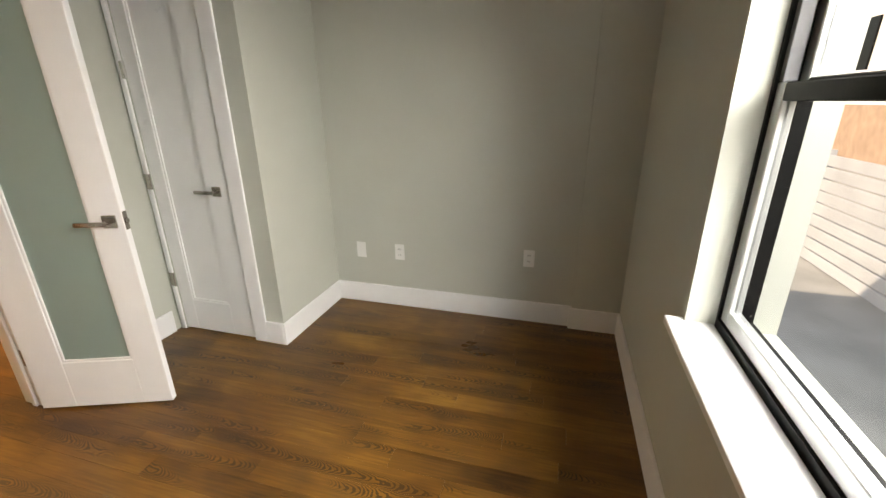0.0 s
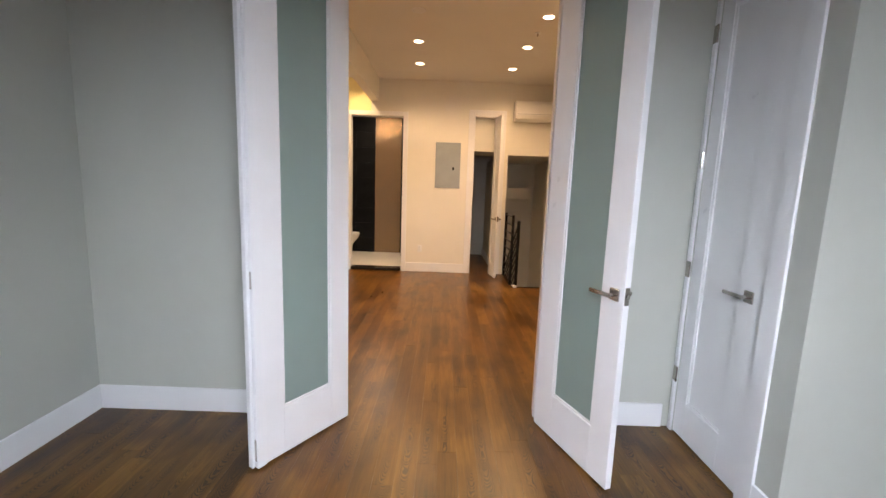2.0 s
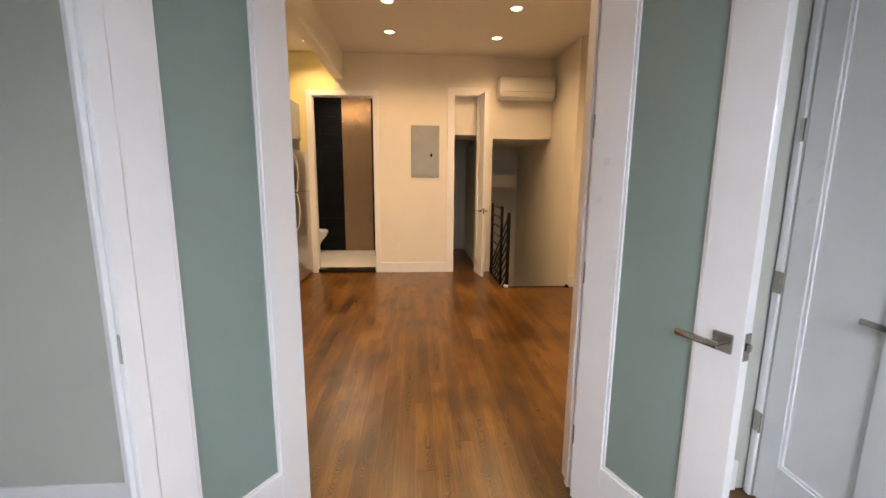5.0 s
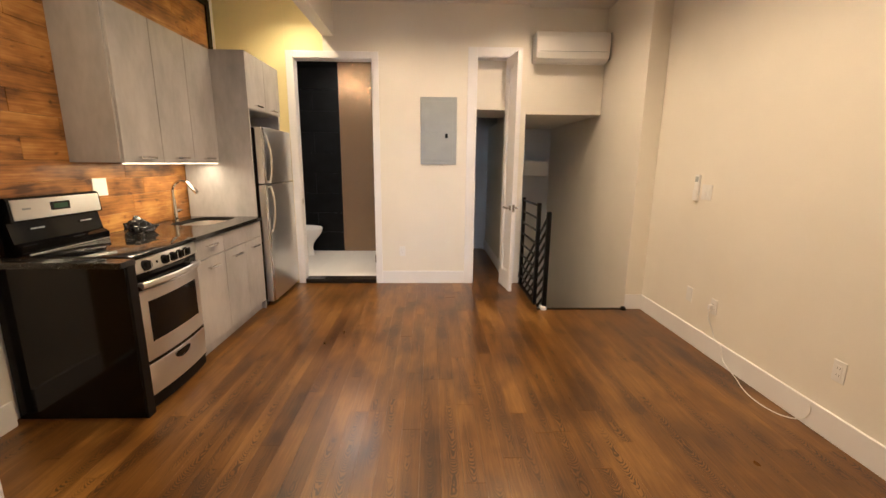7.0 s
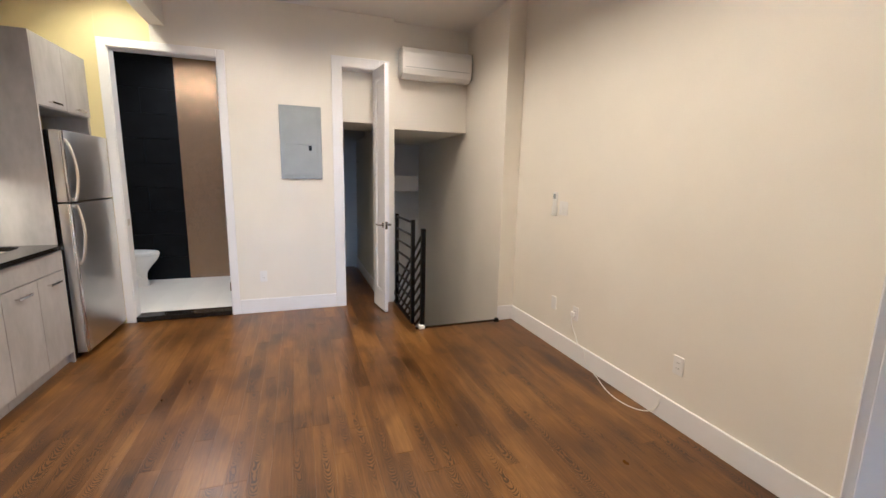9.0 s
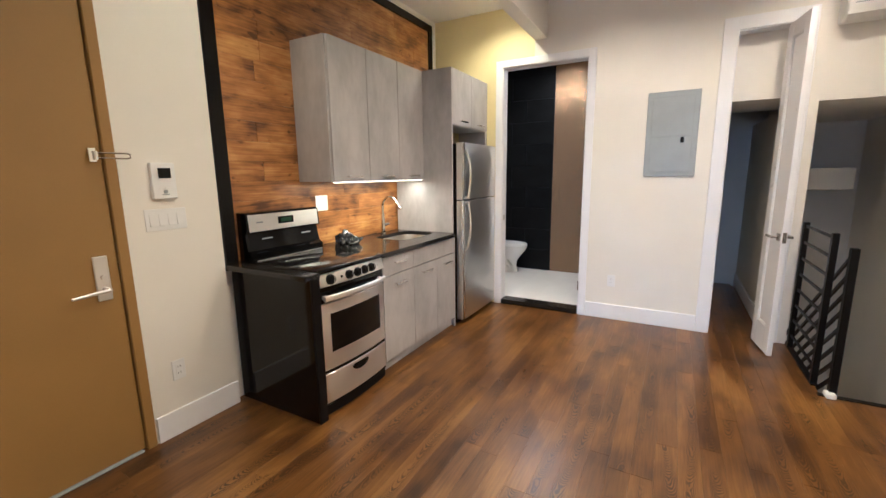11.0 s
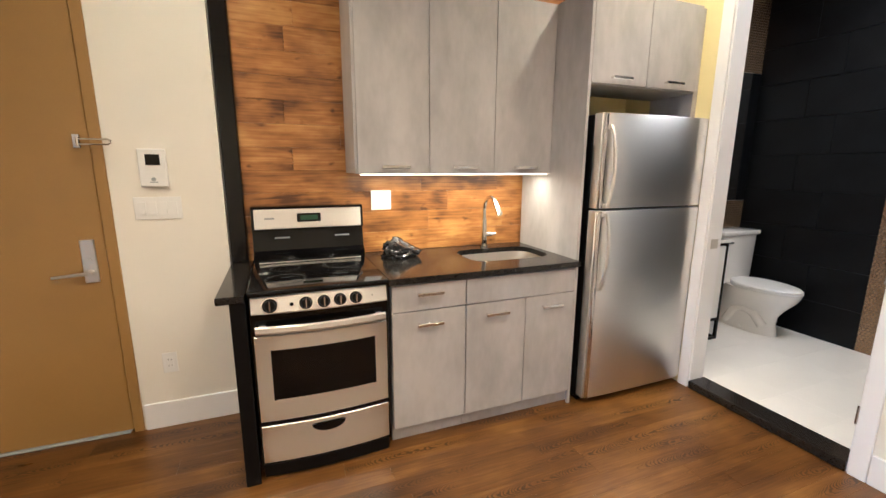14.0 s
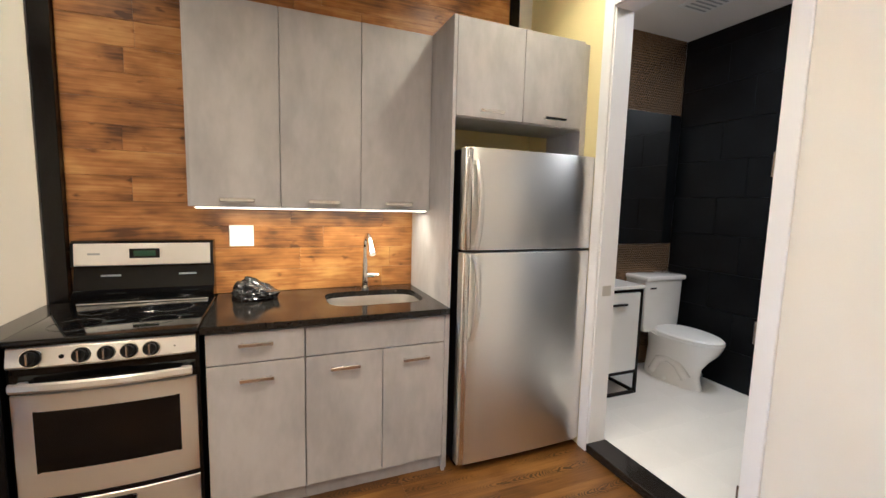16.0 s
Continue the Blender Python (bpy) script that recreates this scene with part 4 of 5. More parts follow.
part("swing_bar", bm, CHROME, SL, smooth=True)
part("knuckle", C((-3.30, LYE + 0.028, 1.53), (-3.30, LYE + 0.028, 1.57), 0.009, 12), CHROME, SL)
IC = thing("intercom", "white wall intercom monitor with small dark screen", "intercom", (-3.583, LYE, 1.43))
part("case", B(-3.643, -3.523, LYE, LYE + 0.028, 1.335, 1.522, bev=0.005, seg=2), PLAST, IC)
part("screen", B(-3.618, -3.556, LYE + 0.0285, LYE + 0.030, 1.442, 1.495), BLACKG, IC, "dark screen")
for k in range(4):
    part("button", B(-3.606 + k * 0.014, -3.596 + k * 0.014, LYE + 0.0285, LYE + 0.031, 1.385, 1.391), PLAST, IC)
part("call_button", C((-3.583, LYE + 0.0285, 1.372), (-3.583, LYE + 0.0315, 1.372), 0.010, 16), PANELGREY, IC, "pale grey call button")
part("speaker_slot", B(-3.60, -3.565, LYE + 0.0285, LYE + 0.0295, 1.355, 1.36), PANELGREY, IC)
# ---- kitchen ----
KX0, KX1 = -6.508, -3.895
WP = thing("wood_wall_panel", "rustic reclaimed-look plank cladding in a black frame", "wall panel", (-5.2, LY0, 0.9))
part("backing", B(KX0 + 0.02, KX1 - 0.02, LY0, LY0 + 0.006, 0.86, 2.99), WOOD_BLACK, WP)
part("frame_strip", B(KX1 - 0.082, KX1, LY0, LY0 + 0.053, 0.908, 3.012, bev=0.003), WOOD_BLACK, WP, "black painted frame strip")
part("frame_strip", B(KX0, KX0 + 0.07, LY0 + 0.0045, LY0 + 0.030, 2.36, 3.012, bev=0.003), WOOD_BLACK, WP, "black painted frame strip")
part("frame_strip", B(KX0 + 0.07, KX1 - 0.082, LY0, LY0 + 0.030, 2.942, 3.012, bev=0.003), WOOD_BLACK, WP, "black painted frame strip")
rng = random.Random(11)
PX0, PX1 = KX0 + 0.071, KX1 - 0.083
z = 0.908
while z < 2.93:
    h = min(0.127, 2.941 - z)
    x = PX0
    while x < PX1 - 0.01:
        L = rng.choice((0.38, 0.55, 0.72, 0.95, 1.2))
        if x == PX0:
            L *= rng.uniform(0.4, 1.0)
        x1 = min(PX1, x + L)
        if PX1 - x1 < 0.12:
            x1 = PX1
        bm = bmesh.new()
        d = LY0 + 0.0155 + rng.uniform(-0.0008, 0.0008)
        box(bm, x + 0.0004, x1 - 0.0004, LY0 + 0.006, d, z + 0.0004, z + h - 0.0004, bev=0.0012)
        part("plank", bm, RUSTIC, WP)
        x = x1
    z += h

# end panel left of the range
EPN = thing("end_panel", "glossy black end panel with a dark stone cap", "panel", (-3.95, -1.3, 0))
part("side", B(-3.990, -3.942, LY0 + 0.016, -0.945, 0.0, 0.874, bev=0.002), BLACKG, EPN)
part("front_stile", B(-4.002, -3.940, -0.9445, -0.930, 0.0, 0.874, bev=0.002), BLACKM, EPN)
part("cap", B(-4.0, -3.890, LY0, -0.922, 0.875, 0.907, bev=0.003), STONE, EPN, "dark polished stone cap")

# range
RX0, RX1 = -4.622, -4.008
RW = RX1 - RX0
RG = thing("range", "freestanding electric range, stainless front and black glass top", "stove", ((RX0 + RX1) / 2, -1.27, 0))
FY = -0.955


def bowed(z0, z1, x0, x1, y, t, bow, bowz=0.0, n=14):
    """A front panel that bulges by bow at its middle; bowz drops the middle of its lower edge."""
    bm = bmesh.new()
    rings = []
    for k in range(n + 1):
        u = k / n
        x = x0 + (x1 - x0) * u
        b = bow * (1 - (2 * u - 1) ** 2)
        zz = z0 - bowz * (1 - (2 * u - 1) ** 2)
        rings.append([(x, y - t, zz), (x, y + b - 0.004, zz), (x, y + b, zz + 0.004), (x, y + b, z1 - 0.004), (x, y + b - 0.004, z1), (x, y - t, z1)])
    loft(bm, rings)
    return bm


part("body", B(RX0, RX1, LY0 + 0.02, FY - 0.03, 0.04, 0.885, bev=0.003), BLACKM, RG)
part("kick", bowed(0.0, 0.07, RX0 + 0.01, RX1 - 0.01, FY - 0.012, 0.05, 0.02), BLACKM, RG)
part("front_frame", B(RX0, RX1, FY - 0.03, FY - 0.012, 0.06, 0.885, bev=0.002), BLACKG, RG)
part("storage_drawer", bowed(0.082, 0.272, RX0 + 0.012, RX1 - 0.012, FY, 0.02, 0.022), STEEL, RG, "stainless storage drawer front", True)
bm = bmesh.new()
cx = (RX0 + RX1) / 2
arc = [(cx + 0.078 * math.cos(a), 0.245 + 0.042 * math.sin(a)) for a in [math.pi + math.pi * k / 12 for k in range(13)]]
loft(bm, [[(x, FY + 0.0215, zz) for x, zz in arc], [(cx + (x - cx) * 0.97, FY + 0.027, 0.245 + (zz - 0.245) * 0.94) for x, zz in arc]])
part("drawer_pull", bm, BLACKG, RG, "black half-moon drawer pull")
part("drawer_lip", bowed(0.245, 0.252, cx - 0.080, cx + 0.080, FY + 0.021, 0.002, 0.008), BLACKG, RG)
# solid black filler puts in the shade of the gap above the drawer
part("drawer_gap_shade", bowed(0.268, 0.291, RX0 + 0.012, RX1 - 0.012, FY - 0.003, 0.02, 0.021), BLACKG, RG)
OD = part("oven_door", bowed(0.292, 0.706, RX0 + 0.012, RX1 - 0.012, FY, 0.025, 0.022), STEEL, RG, "stainless oven door", True)
part("window", bowed(0.396, 0.640, RX0 + 0.072, RX1 - 0.076, FY + 0.0105, 0.001, 0.0130), BLACKG, OD, "black glass oven window")
part("door_top", bowed(0.707, 0.735, RX0 + 0.012, RX1 - 0.012, FY - 0.004, 0.02, 0.018), BLACKG, OD)
bm = bmesh.new()
rings = []
for k in range(15):
    u = k / 14
    x = RX0 + 0.022 + (RW - 0.044) * u
    b = FY + 0.028 + 0.028 * (1 - (2 * u - 1) ** 2)
    rings.append([(x, b - 0.012, 0.728), (x, b, 0.724), (x, b + 0.008, 0.735), (x, b + 0.006, 0.754), (x, b - 0.004, 0.760), (x, b - 0.014, 0.752)])
loft(bm, rings)
for x in (RX0 + 0.05, RX1 - 0.05):
    box(bm, x - 0.014, x + 0.014, FY - 0.01, FY + 0.03, 0.733, 0.752)
part("handle", bm, STEEL, OD, "stainless bar handle", True)
# control panel, leaning back
bm = bmesh.new()
rings = []
for k in range(13):
    u = k / 12
    x = RX0 + 0.010 + (RW - 0.020) * u
    b = 0.020 * (1 - (2 * u - 1) ** 2)
    rings.append([(x, FY - 0.03, 0.808), (x, FY + b + 0.004, 0.808), (x, FY + b + 0.010, 0.816), (x, FY + b - 0.004, 0.880), (x, FY + b - 0.012, 0.886), (x, FY - 0.03, 0.886)])
loft(bm, rings)
CP = part("control_panel", bm, STEEL, RG, "stainless control panel", True)
# solid black strip laid in as the shaded gap below the controls
part("control_shadow_gap", bowed(0.775, 0.807, RX0 + 0.012, RX1 - 0.012, FY - 0.012, 0.01, 0.016), BLACKG, RG)
for fr in (0.13, 0.38, 0.51, 0.63, 0.75):
    x = RX1 - 0.010 - (RW - 0.020) * fr
    b = FY + 0.020 * (1 - (2 * fr - 1) ** 2)
    bm = bmesh.new()
    r = 0.030 if fr < 0.2 else 0.027
    cyl(bm, (x, b + 0.002, 0.845), (x, b + 0.014, 0.848), r, 22)
    cyl(bm, (x, b + 0.014, 0.848), (x, b + 0.030, 0.852), r * 0.82, 22, r * 0.74)
    box(bm, x - 0.004, x + 0.004, b + 0.028, b + 0.038, 0.830, 0.874, bev=0.002)
    kn = part("knob", bm, BLACKM, RG, "black control knob with pale pointer")
    part("skirt", C((x, b + 0.001, 0.845), (x, b + 0.006, 0.846), r * 1.16, 24), CHROME, kn, "chrome skirt ring")
    part("pointer", B(x - 0.003, x + 0.003, b + 0.0385, b + 0.0395, 0.832, 0.873), PULLS, kn, "bright pointer")
x = RX1 - 0.010 - (RW - 0.020) * 0.28
part("indicator", C((x, FY + 0.010, 0.845), (x, FY + 0.022, 0.846), 0.009, 6), BLACKM, RG, "dark indicator")
x = RX1 - 0.010 - (RW - 0.020) * 0.88
part("indicator", C((x, FY + 0.008, 0.845), (x, FY + 0.0125, 0.846), 0.003, 8), BLACKM, RG, "dark indicator")
# cooktop
CT = part("cooktop", B(RX0 - 0.003, RX1 + 0.003, LY0 + 0.11, FY + 0.012, 0.887, 0.913, bev=0.008, seg=3), BLACKG, RG, "black glass cooktop", True)
RING = mat("burner_mark", (0.10, 0.10, 0.10), 0.25, var=0.1, bump=0)
for bx_, by_, br_ in ((0.16, 0.17, 0.095), (0.45, 0.17, 0.075), (0.16, 0.40, 0.075), (0.45, 0.40, 0.095)):
    bm = bmesh.new()
    for r in (br_, br_ * 0.93):
        loft(bm, [[(RX1 - bx_ + q * math.cos(a), FY - by_ + q * math.sin(a), 0.9133) for a in (2 * math.pi * k / 40 for k in range(40))] for q in (r, r - 0.003)], close=False)
    part("burner_ring", bm, RING, CT, "faint grey burner ring")
part("cooktop_trim", B(RX0 + 0.03, RX1 - 0.03, LY0 + 0.150, LY0 + 0.156, 0.9135, 0.918), STEEL, CT)
# backguard
by0 = LY0 + 0.02
bm = bmesh.new()
sec = [(by0, 0.90), (by0 + 0.115, 0.90), (by0 + 0.120, 0.955), (by0 + 0.085, 0.975), (by0 + 0.062, 1.085), (by0 + 0.095, 1.092), (by0 + 0.085, 1.205), (by0 + 0.070, 1.218), (by0, 1.218)]
loft(bm, [[(x, yy, zz) for yy, zz in sec] for x in (RX0 + 0.004, RX1 - 0.004)])
BG = part("backguard", bm, BLACKG, RG, "black backguard")
bm = bmesh.new()
loft(bm, [[(x, by0 + 0.0955, 1.097), (x, by0 + 0.099, 1.100), (x, by0 + 0.091, 1.203), (x, by0 + 0.086, 1.206)] for x in (RX0 + 0.018, RX0 + 0.022, RX1 - 0.022, RX1 - 0.018)])
part("fascia", bm, STEEL, BG, "stainless backguard fascia")
part("clock_display", B(cx - 0.062, cx + 0.066, by0 + 0.0925, by0 + 0.098, 1.132, 1.180, bev=0.001), BLACKG, BG, "dark green clock display")
DISP = mat("display_green", (0.02, 0.06, 0.03), 0.2, var=0.1, bump=0)
part("clock_digits", B(cx - 0.045, cx + 0.048, by0 + 0.0982, by0 + 0.0988, 1.142, 1.170), DISP, BG)
part("badge", B(cx + 0.185, cx + 0.235, by0 + 0.0935, by0 + 0.0955, 1.150, 1.160), PANELGREY, BG, "small grey badge")
# grey bars painted in for two glints on the black backguard
for sx in (-0.19, 0.14):
    part("glint_bar", B(cx + sx - 0.03, cx + sx + 0.05, by0 + 0.0775, by0 + 0.0815, 1.040, 1.048), PANELGREY, BG, "pale grey bar in place of a glint")


def bar_pull(parent, x, y, z, L=0.14):
    """A flat steel bar pull on two posts; y is the face it sits on."""
    bm = bmesh.new()
    box(bm, x - L / 2, x + L / 2, y + 0.022, y + 0.031, z - 0.0085, z + 0.0085, bev=0.002)
    for s in (-1, 1):
        box(bm, x + s * (L / 2 - 0.012) - 0.006, x + s * (L / 2 - 0.012) + 0.006, y + 0.0005, y + 0.023, z - 0.005, z + 0.005, bev=0.0015)
    return part("handle", bm, PULLS, parent, "satin steel bar handle")


def front(name, parent, x0, x1, z0, z1, y, handle=None, t=0.018):
    f = part(name, B(x0 + 0.0015, x1 - 0.0015, y - t, y, z0 + 0.0015, z1 - 0.0015, bev=0.0015), GREYLAM, parent)
    if handle:
        bar_pull(f, handle[0], y, handle[1], handle[2] if len(handle) > 2 else 0.14)
    return f


CF = -0.975
B1 = thing("base_cabinet", "grey cement-look base cabinet, one drawer over one door", "cabinet", (-4.84, -1.3, 0), "grey kitchen cabinets")
part("body", B(-5.043, -4.642, LY0 + 0.016, CF - 0.019, 0.085, 0.872), GREYLAM, B1)
part("toe_kick", B(-5.043, -4.642, CF - 0.065, CF - 0.045, 0, 0.085), GREYLAM, B1)
front("drawer", B1, -5.043, -4.642, 0.727, 0.868, CF, (-4.84, 0.815))
front("door", B1, -5.043, -4.642, 0.088, 0.724, CF, (-4.84, 0.655))
B2 = thing("sink_cabinet", "grey cement-look sink cabinet, false front over two doors", "cabinet", (-5.4, -1.3, 0), "grey kitchen cabinets")
part("body", B(-5.758, -5.046, LY0 + 0.016, CF - 0.019, 0.085, 0.68), GREYLAM, B2)
part("toe_kick", B(-5.758, -5.046, CF - 0.065, CF - 0.045, 0, 0.085), GREYLAM, B2)
front("false_front", B2, -5.740, -5.046, 0.727, 0.868, CF)
front("door", B2, -5.410, -5.046, 0.088, 0.724, CF, (-5.225, 0.660))
front("door", B2, -5.740, -5.411, 0.088, 0.724, CF, (-5.580, 0.660))
part("filler", B(-5.758, -5.7415, CF - 0.018, CF - 0.002, 0.0, 0.872), GREYLAM, B2)

# worktop with a rounded cut-out
SX, SY, SA, SB = -5.445, -1.325, 0.265, 0.178


def superellipse(a, b, z, n=48, e=4.5, cx=SX, cy=SY):
    out = []
    for k in range(n):
        t = 2 * math.pi * k / n
        c, s = math.cos(t), math.sin(t)
        out.append((cx + a * math.copysign(abs(c) ** (2 / e), c), cy + b * math.copysign(abs(s) ** (2 / e), s), z))
    return out


def on_rect(x0, x1, y0, y1, z, n=48):
    out = []
    for k in range(n):
        t = 2 * math.pi * k / n
        c, s = math.cos(t), math.sin(t)
        q = 1 / max(abs(c), abs(s))
        out.append(((x0 + x1) / 2 + c * q * (x1 - x0) / 2, (y0 + y1) / 2 + s * q * (y1 - y0) / 2, z))
    return out


WT0, WT1 = 0.875, 0.907
bm = bmesh.new()
lo_o, hi_o = on_rect(-5.758, -5.13, LY0 + 0.006, -0.956, WT0), on_rect(-5.758, -5.13, LY0 + 0.006, -0.956, WT1)
lo_i, hi_i = superellipse(SA, SB, WT0), superellipse(SA, SB, WT1)
loft(bm, [lo_i, lo_o, hi_o, hi_i, lo_i], close=False)
bmesh.ops.remove_doubles(bm, verts=bm.verts, dist=1e-5)
WTT = thing("worktop", "dark polished stone worktop with a sink cut-out", "worktop", (-5.2, -1.3, WT0))
part("sink_slab", bm, STONE, WTT)
part("plain_slab", B(-5.13, -4.628, LY0 + 0.006, -0.956, WT0, WT1), STONE, WTT)
SK = thing("sink", "stainless undermount sink bowl with rounded corners", "sink", (SX, SY, 0.70))
bm = bmesh.new()
loft(bm, [superellipse(SA + 0.02, SB + 0.02, 0.8745), superellipse(SA + 0.001, SB + 0.001, 0.8745), superellipse(SA - 0.004, SB - 0.004, 0.86), superellipse(SA - 0.012, SB - 0.012, 0.74), superellipse(SA - 0.05, SB - 0.05, 0.715)], close=False)
bm.faces.new([bm.verts.new(p) for p in superellipse(SA - 0.05, SB - 0.05, 0.715)])
bmesh.ops.remove_doubles(bm, verts=bm.verts, dist=1e-5)
SINKM = mat("sink_steel", (0.62, 0.60, 0.57), 0.34, 1.0, var=0.05, bump=0.03)
part("bowl", bm, SINKM, SK, smooth=True)
part("drain", C((SX, SY, 0.7155), (SX, SY, 0.719), 0.04, 24), CHROME, SK, "chrome drain")
# faucet
FXX, FYY = -5.44, LY0 + 0.085
FC = thing("faucet", "chrome gooseneck faucet with pull-down head and side lever", "faucet", (FXX, FYY, WT1))
bm = bmesh.new()
cyl(bm, (FXX, FYY, WT1), (FXX, FYY, WT1 + 0.012), 0.027, 24)
cyl(bm, (FXX, FYY, WT1 + 0.012), (FXX, FYY, WT1 + 0.19), 0.021, 20, 0.016)
part("body", bm, CHROME, FC, smooth=True)
neck = [(FXX, FYY, WT1 + 0.18 + 0.01 * k) for k in range(8)]
neck += [(FXX, FYY + 0.085 - 0.085 * math.cos(a), WT1 + 0.255 + 0.085 * math.sin(a)) for a in [math.pi * 0.8 * k / 14 for k in range(15)]]
bm = bmesh.new()
sweep(bm, neck, 0.012, 14)
part("spout", bm, CHROME, FC, smooth=True)
e0, e1 = Vector(neck[-2]), Vector(neck[-1])
dd = (e1 - e0).normalized()
part("spray_head", C(e1, e1 + dd * 0.085, 0.016, 18, 0.019), CHROME, FC, smooth=True)
bm = bmesh.new()
cyl(bm, (FXX, FYY, WT1 + 0.085), (FXX - 0.055, FYY, WT1 + 0.085), 0.016, 18)
cyl(bm, (FXX - 0.055, FYY, WT1 + 0.085), (FXX - 0.085, FYY + 0.01, WT1 + 0.088), 0.012, 14, 0.009)
part("lever", bm, CHROME, FC, smooth=True)
# plastic bag: crumpled heap
bm = bmesh.new()
bmesh.ops.create_icosphere(bm, subdivisions=4, radius=1.0)
for v in bm.verts:
    c = v.co.copy()
    r1 = noise.noise(c * 1.6 + Vector((3.1, 0, 0))) * 0.28
    q = c * 3.2 + Vector((0, 7, 1))
    r2 = -abs(noise.noise(Vector((q.x * 1.4, q.y, q.z * 0.6)))) * 0.34
    r3 = -abs(noise.noise(c * 7.5)) * 0.12
    k = 1.08 + r1 + r2 + r3
    v.co = Vector((c.x * 0.125 * k, c.y * 0.085 * k, max(-0.006, (c.z * 0.056 + 0.024) * k + 0.02 * math.exp(-((c.x - 0.15) ** 2 + c.y ** 2) * 6) * (c.z > 0))))
    v.co.z *= 1.02 + 0.38 * c.x
    v.co.z = max(v.co.z, -0.006)
    v.co += Vector((-4.83, -1.45, WT1 + 0.0065))
BGO = part("plastic_bag", bm, BAGM, None)
tagged(BGO, "crumpled black plastic bag lying on the worktop", "bag")
plate("blank_plate", "white square double plate on the plank cladding", "wall plate", (-4.752, LY0 + 0.016, 1.235), "y+", 0.125, 0.12, "blank")

# upper cabinets
UF = -1.30
for x0, x1 in ((-4.956, -4.545), (-5.360, -4.957), (-5.758, -5.361)):
    u = thing("wall_cabinet", "grey cement-look wall cabinet with one tall door", "cabinet", ((x0 + x1) / 2, -1.48, 1.40), "grey kitchen cabinets")
    part("body", B(x0, x1, LY0 + 0.017, UF - 0.019, 1.402, 2.372, bev=0.001), GREYLAM, u)
    front("door", u, x0, x1 - (0.012 if x1 > -4.6 else 0), 1.402, 2.372, UF, ((x0 + x1) / 2 - 0.01, 1.437, 0.155))
LS = thing("led_strip", "glowing warm white led strip under the wall cabinets", "light strip", (-5.15, UF, 1.39))
part("strip", B(-5.74, -4.575, UF - 0.030, UF - 0.010, 1.3935, 1.3985), STRIPGLOW, LS)

# fridge surround
TP = thing("tall_panel", "grey cement-look tall side panel beside the fridge", "panel", (-5.768, -1.3, 0))
part("side", B(-5.777, -5.759, LY0 + 0.032, -1.002, 0.0, 2.372), GREYLAM, TP)
part("edge_band", B(-5.777, -5.759, -1.0018, -1.0, 0.0, 2.372), GREYLAM, TP, "grey laminate edge band")
FCB = thing("fridge_cabinet", "grey cement-look two-door cabinet above the fridge", "cabinet", (-6.18, -1.3, 1.885), "grey kitchen cabinets")
part("body", B(-6.585, -5.778, LY0 + 0.3, -1.0195, 1.887, 2.372), GREYLAM, FCB)
front("door", FCB, -6.172, -5.778, 1.890, 2.372, -1.0, (-5.975, 1.925))
front("door", FCB, -6.566, -6.173, 1.890, 2.372, -1.0, (-6.37, 1.925))
part("side_filler", B(-6.624, -6.586, LY0 + 0.3, -1.03, 1.72, 2.372), GREYLAM, FCB)

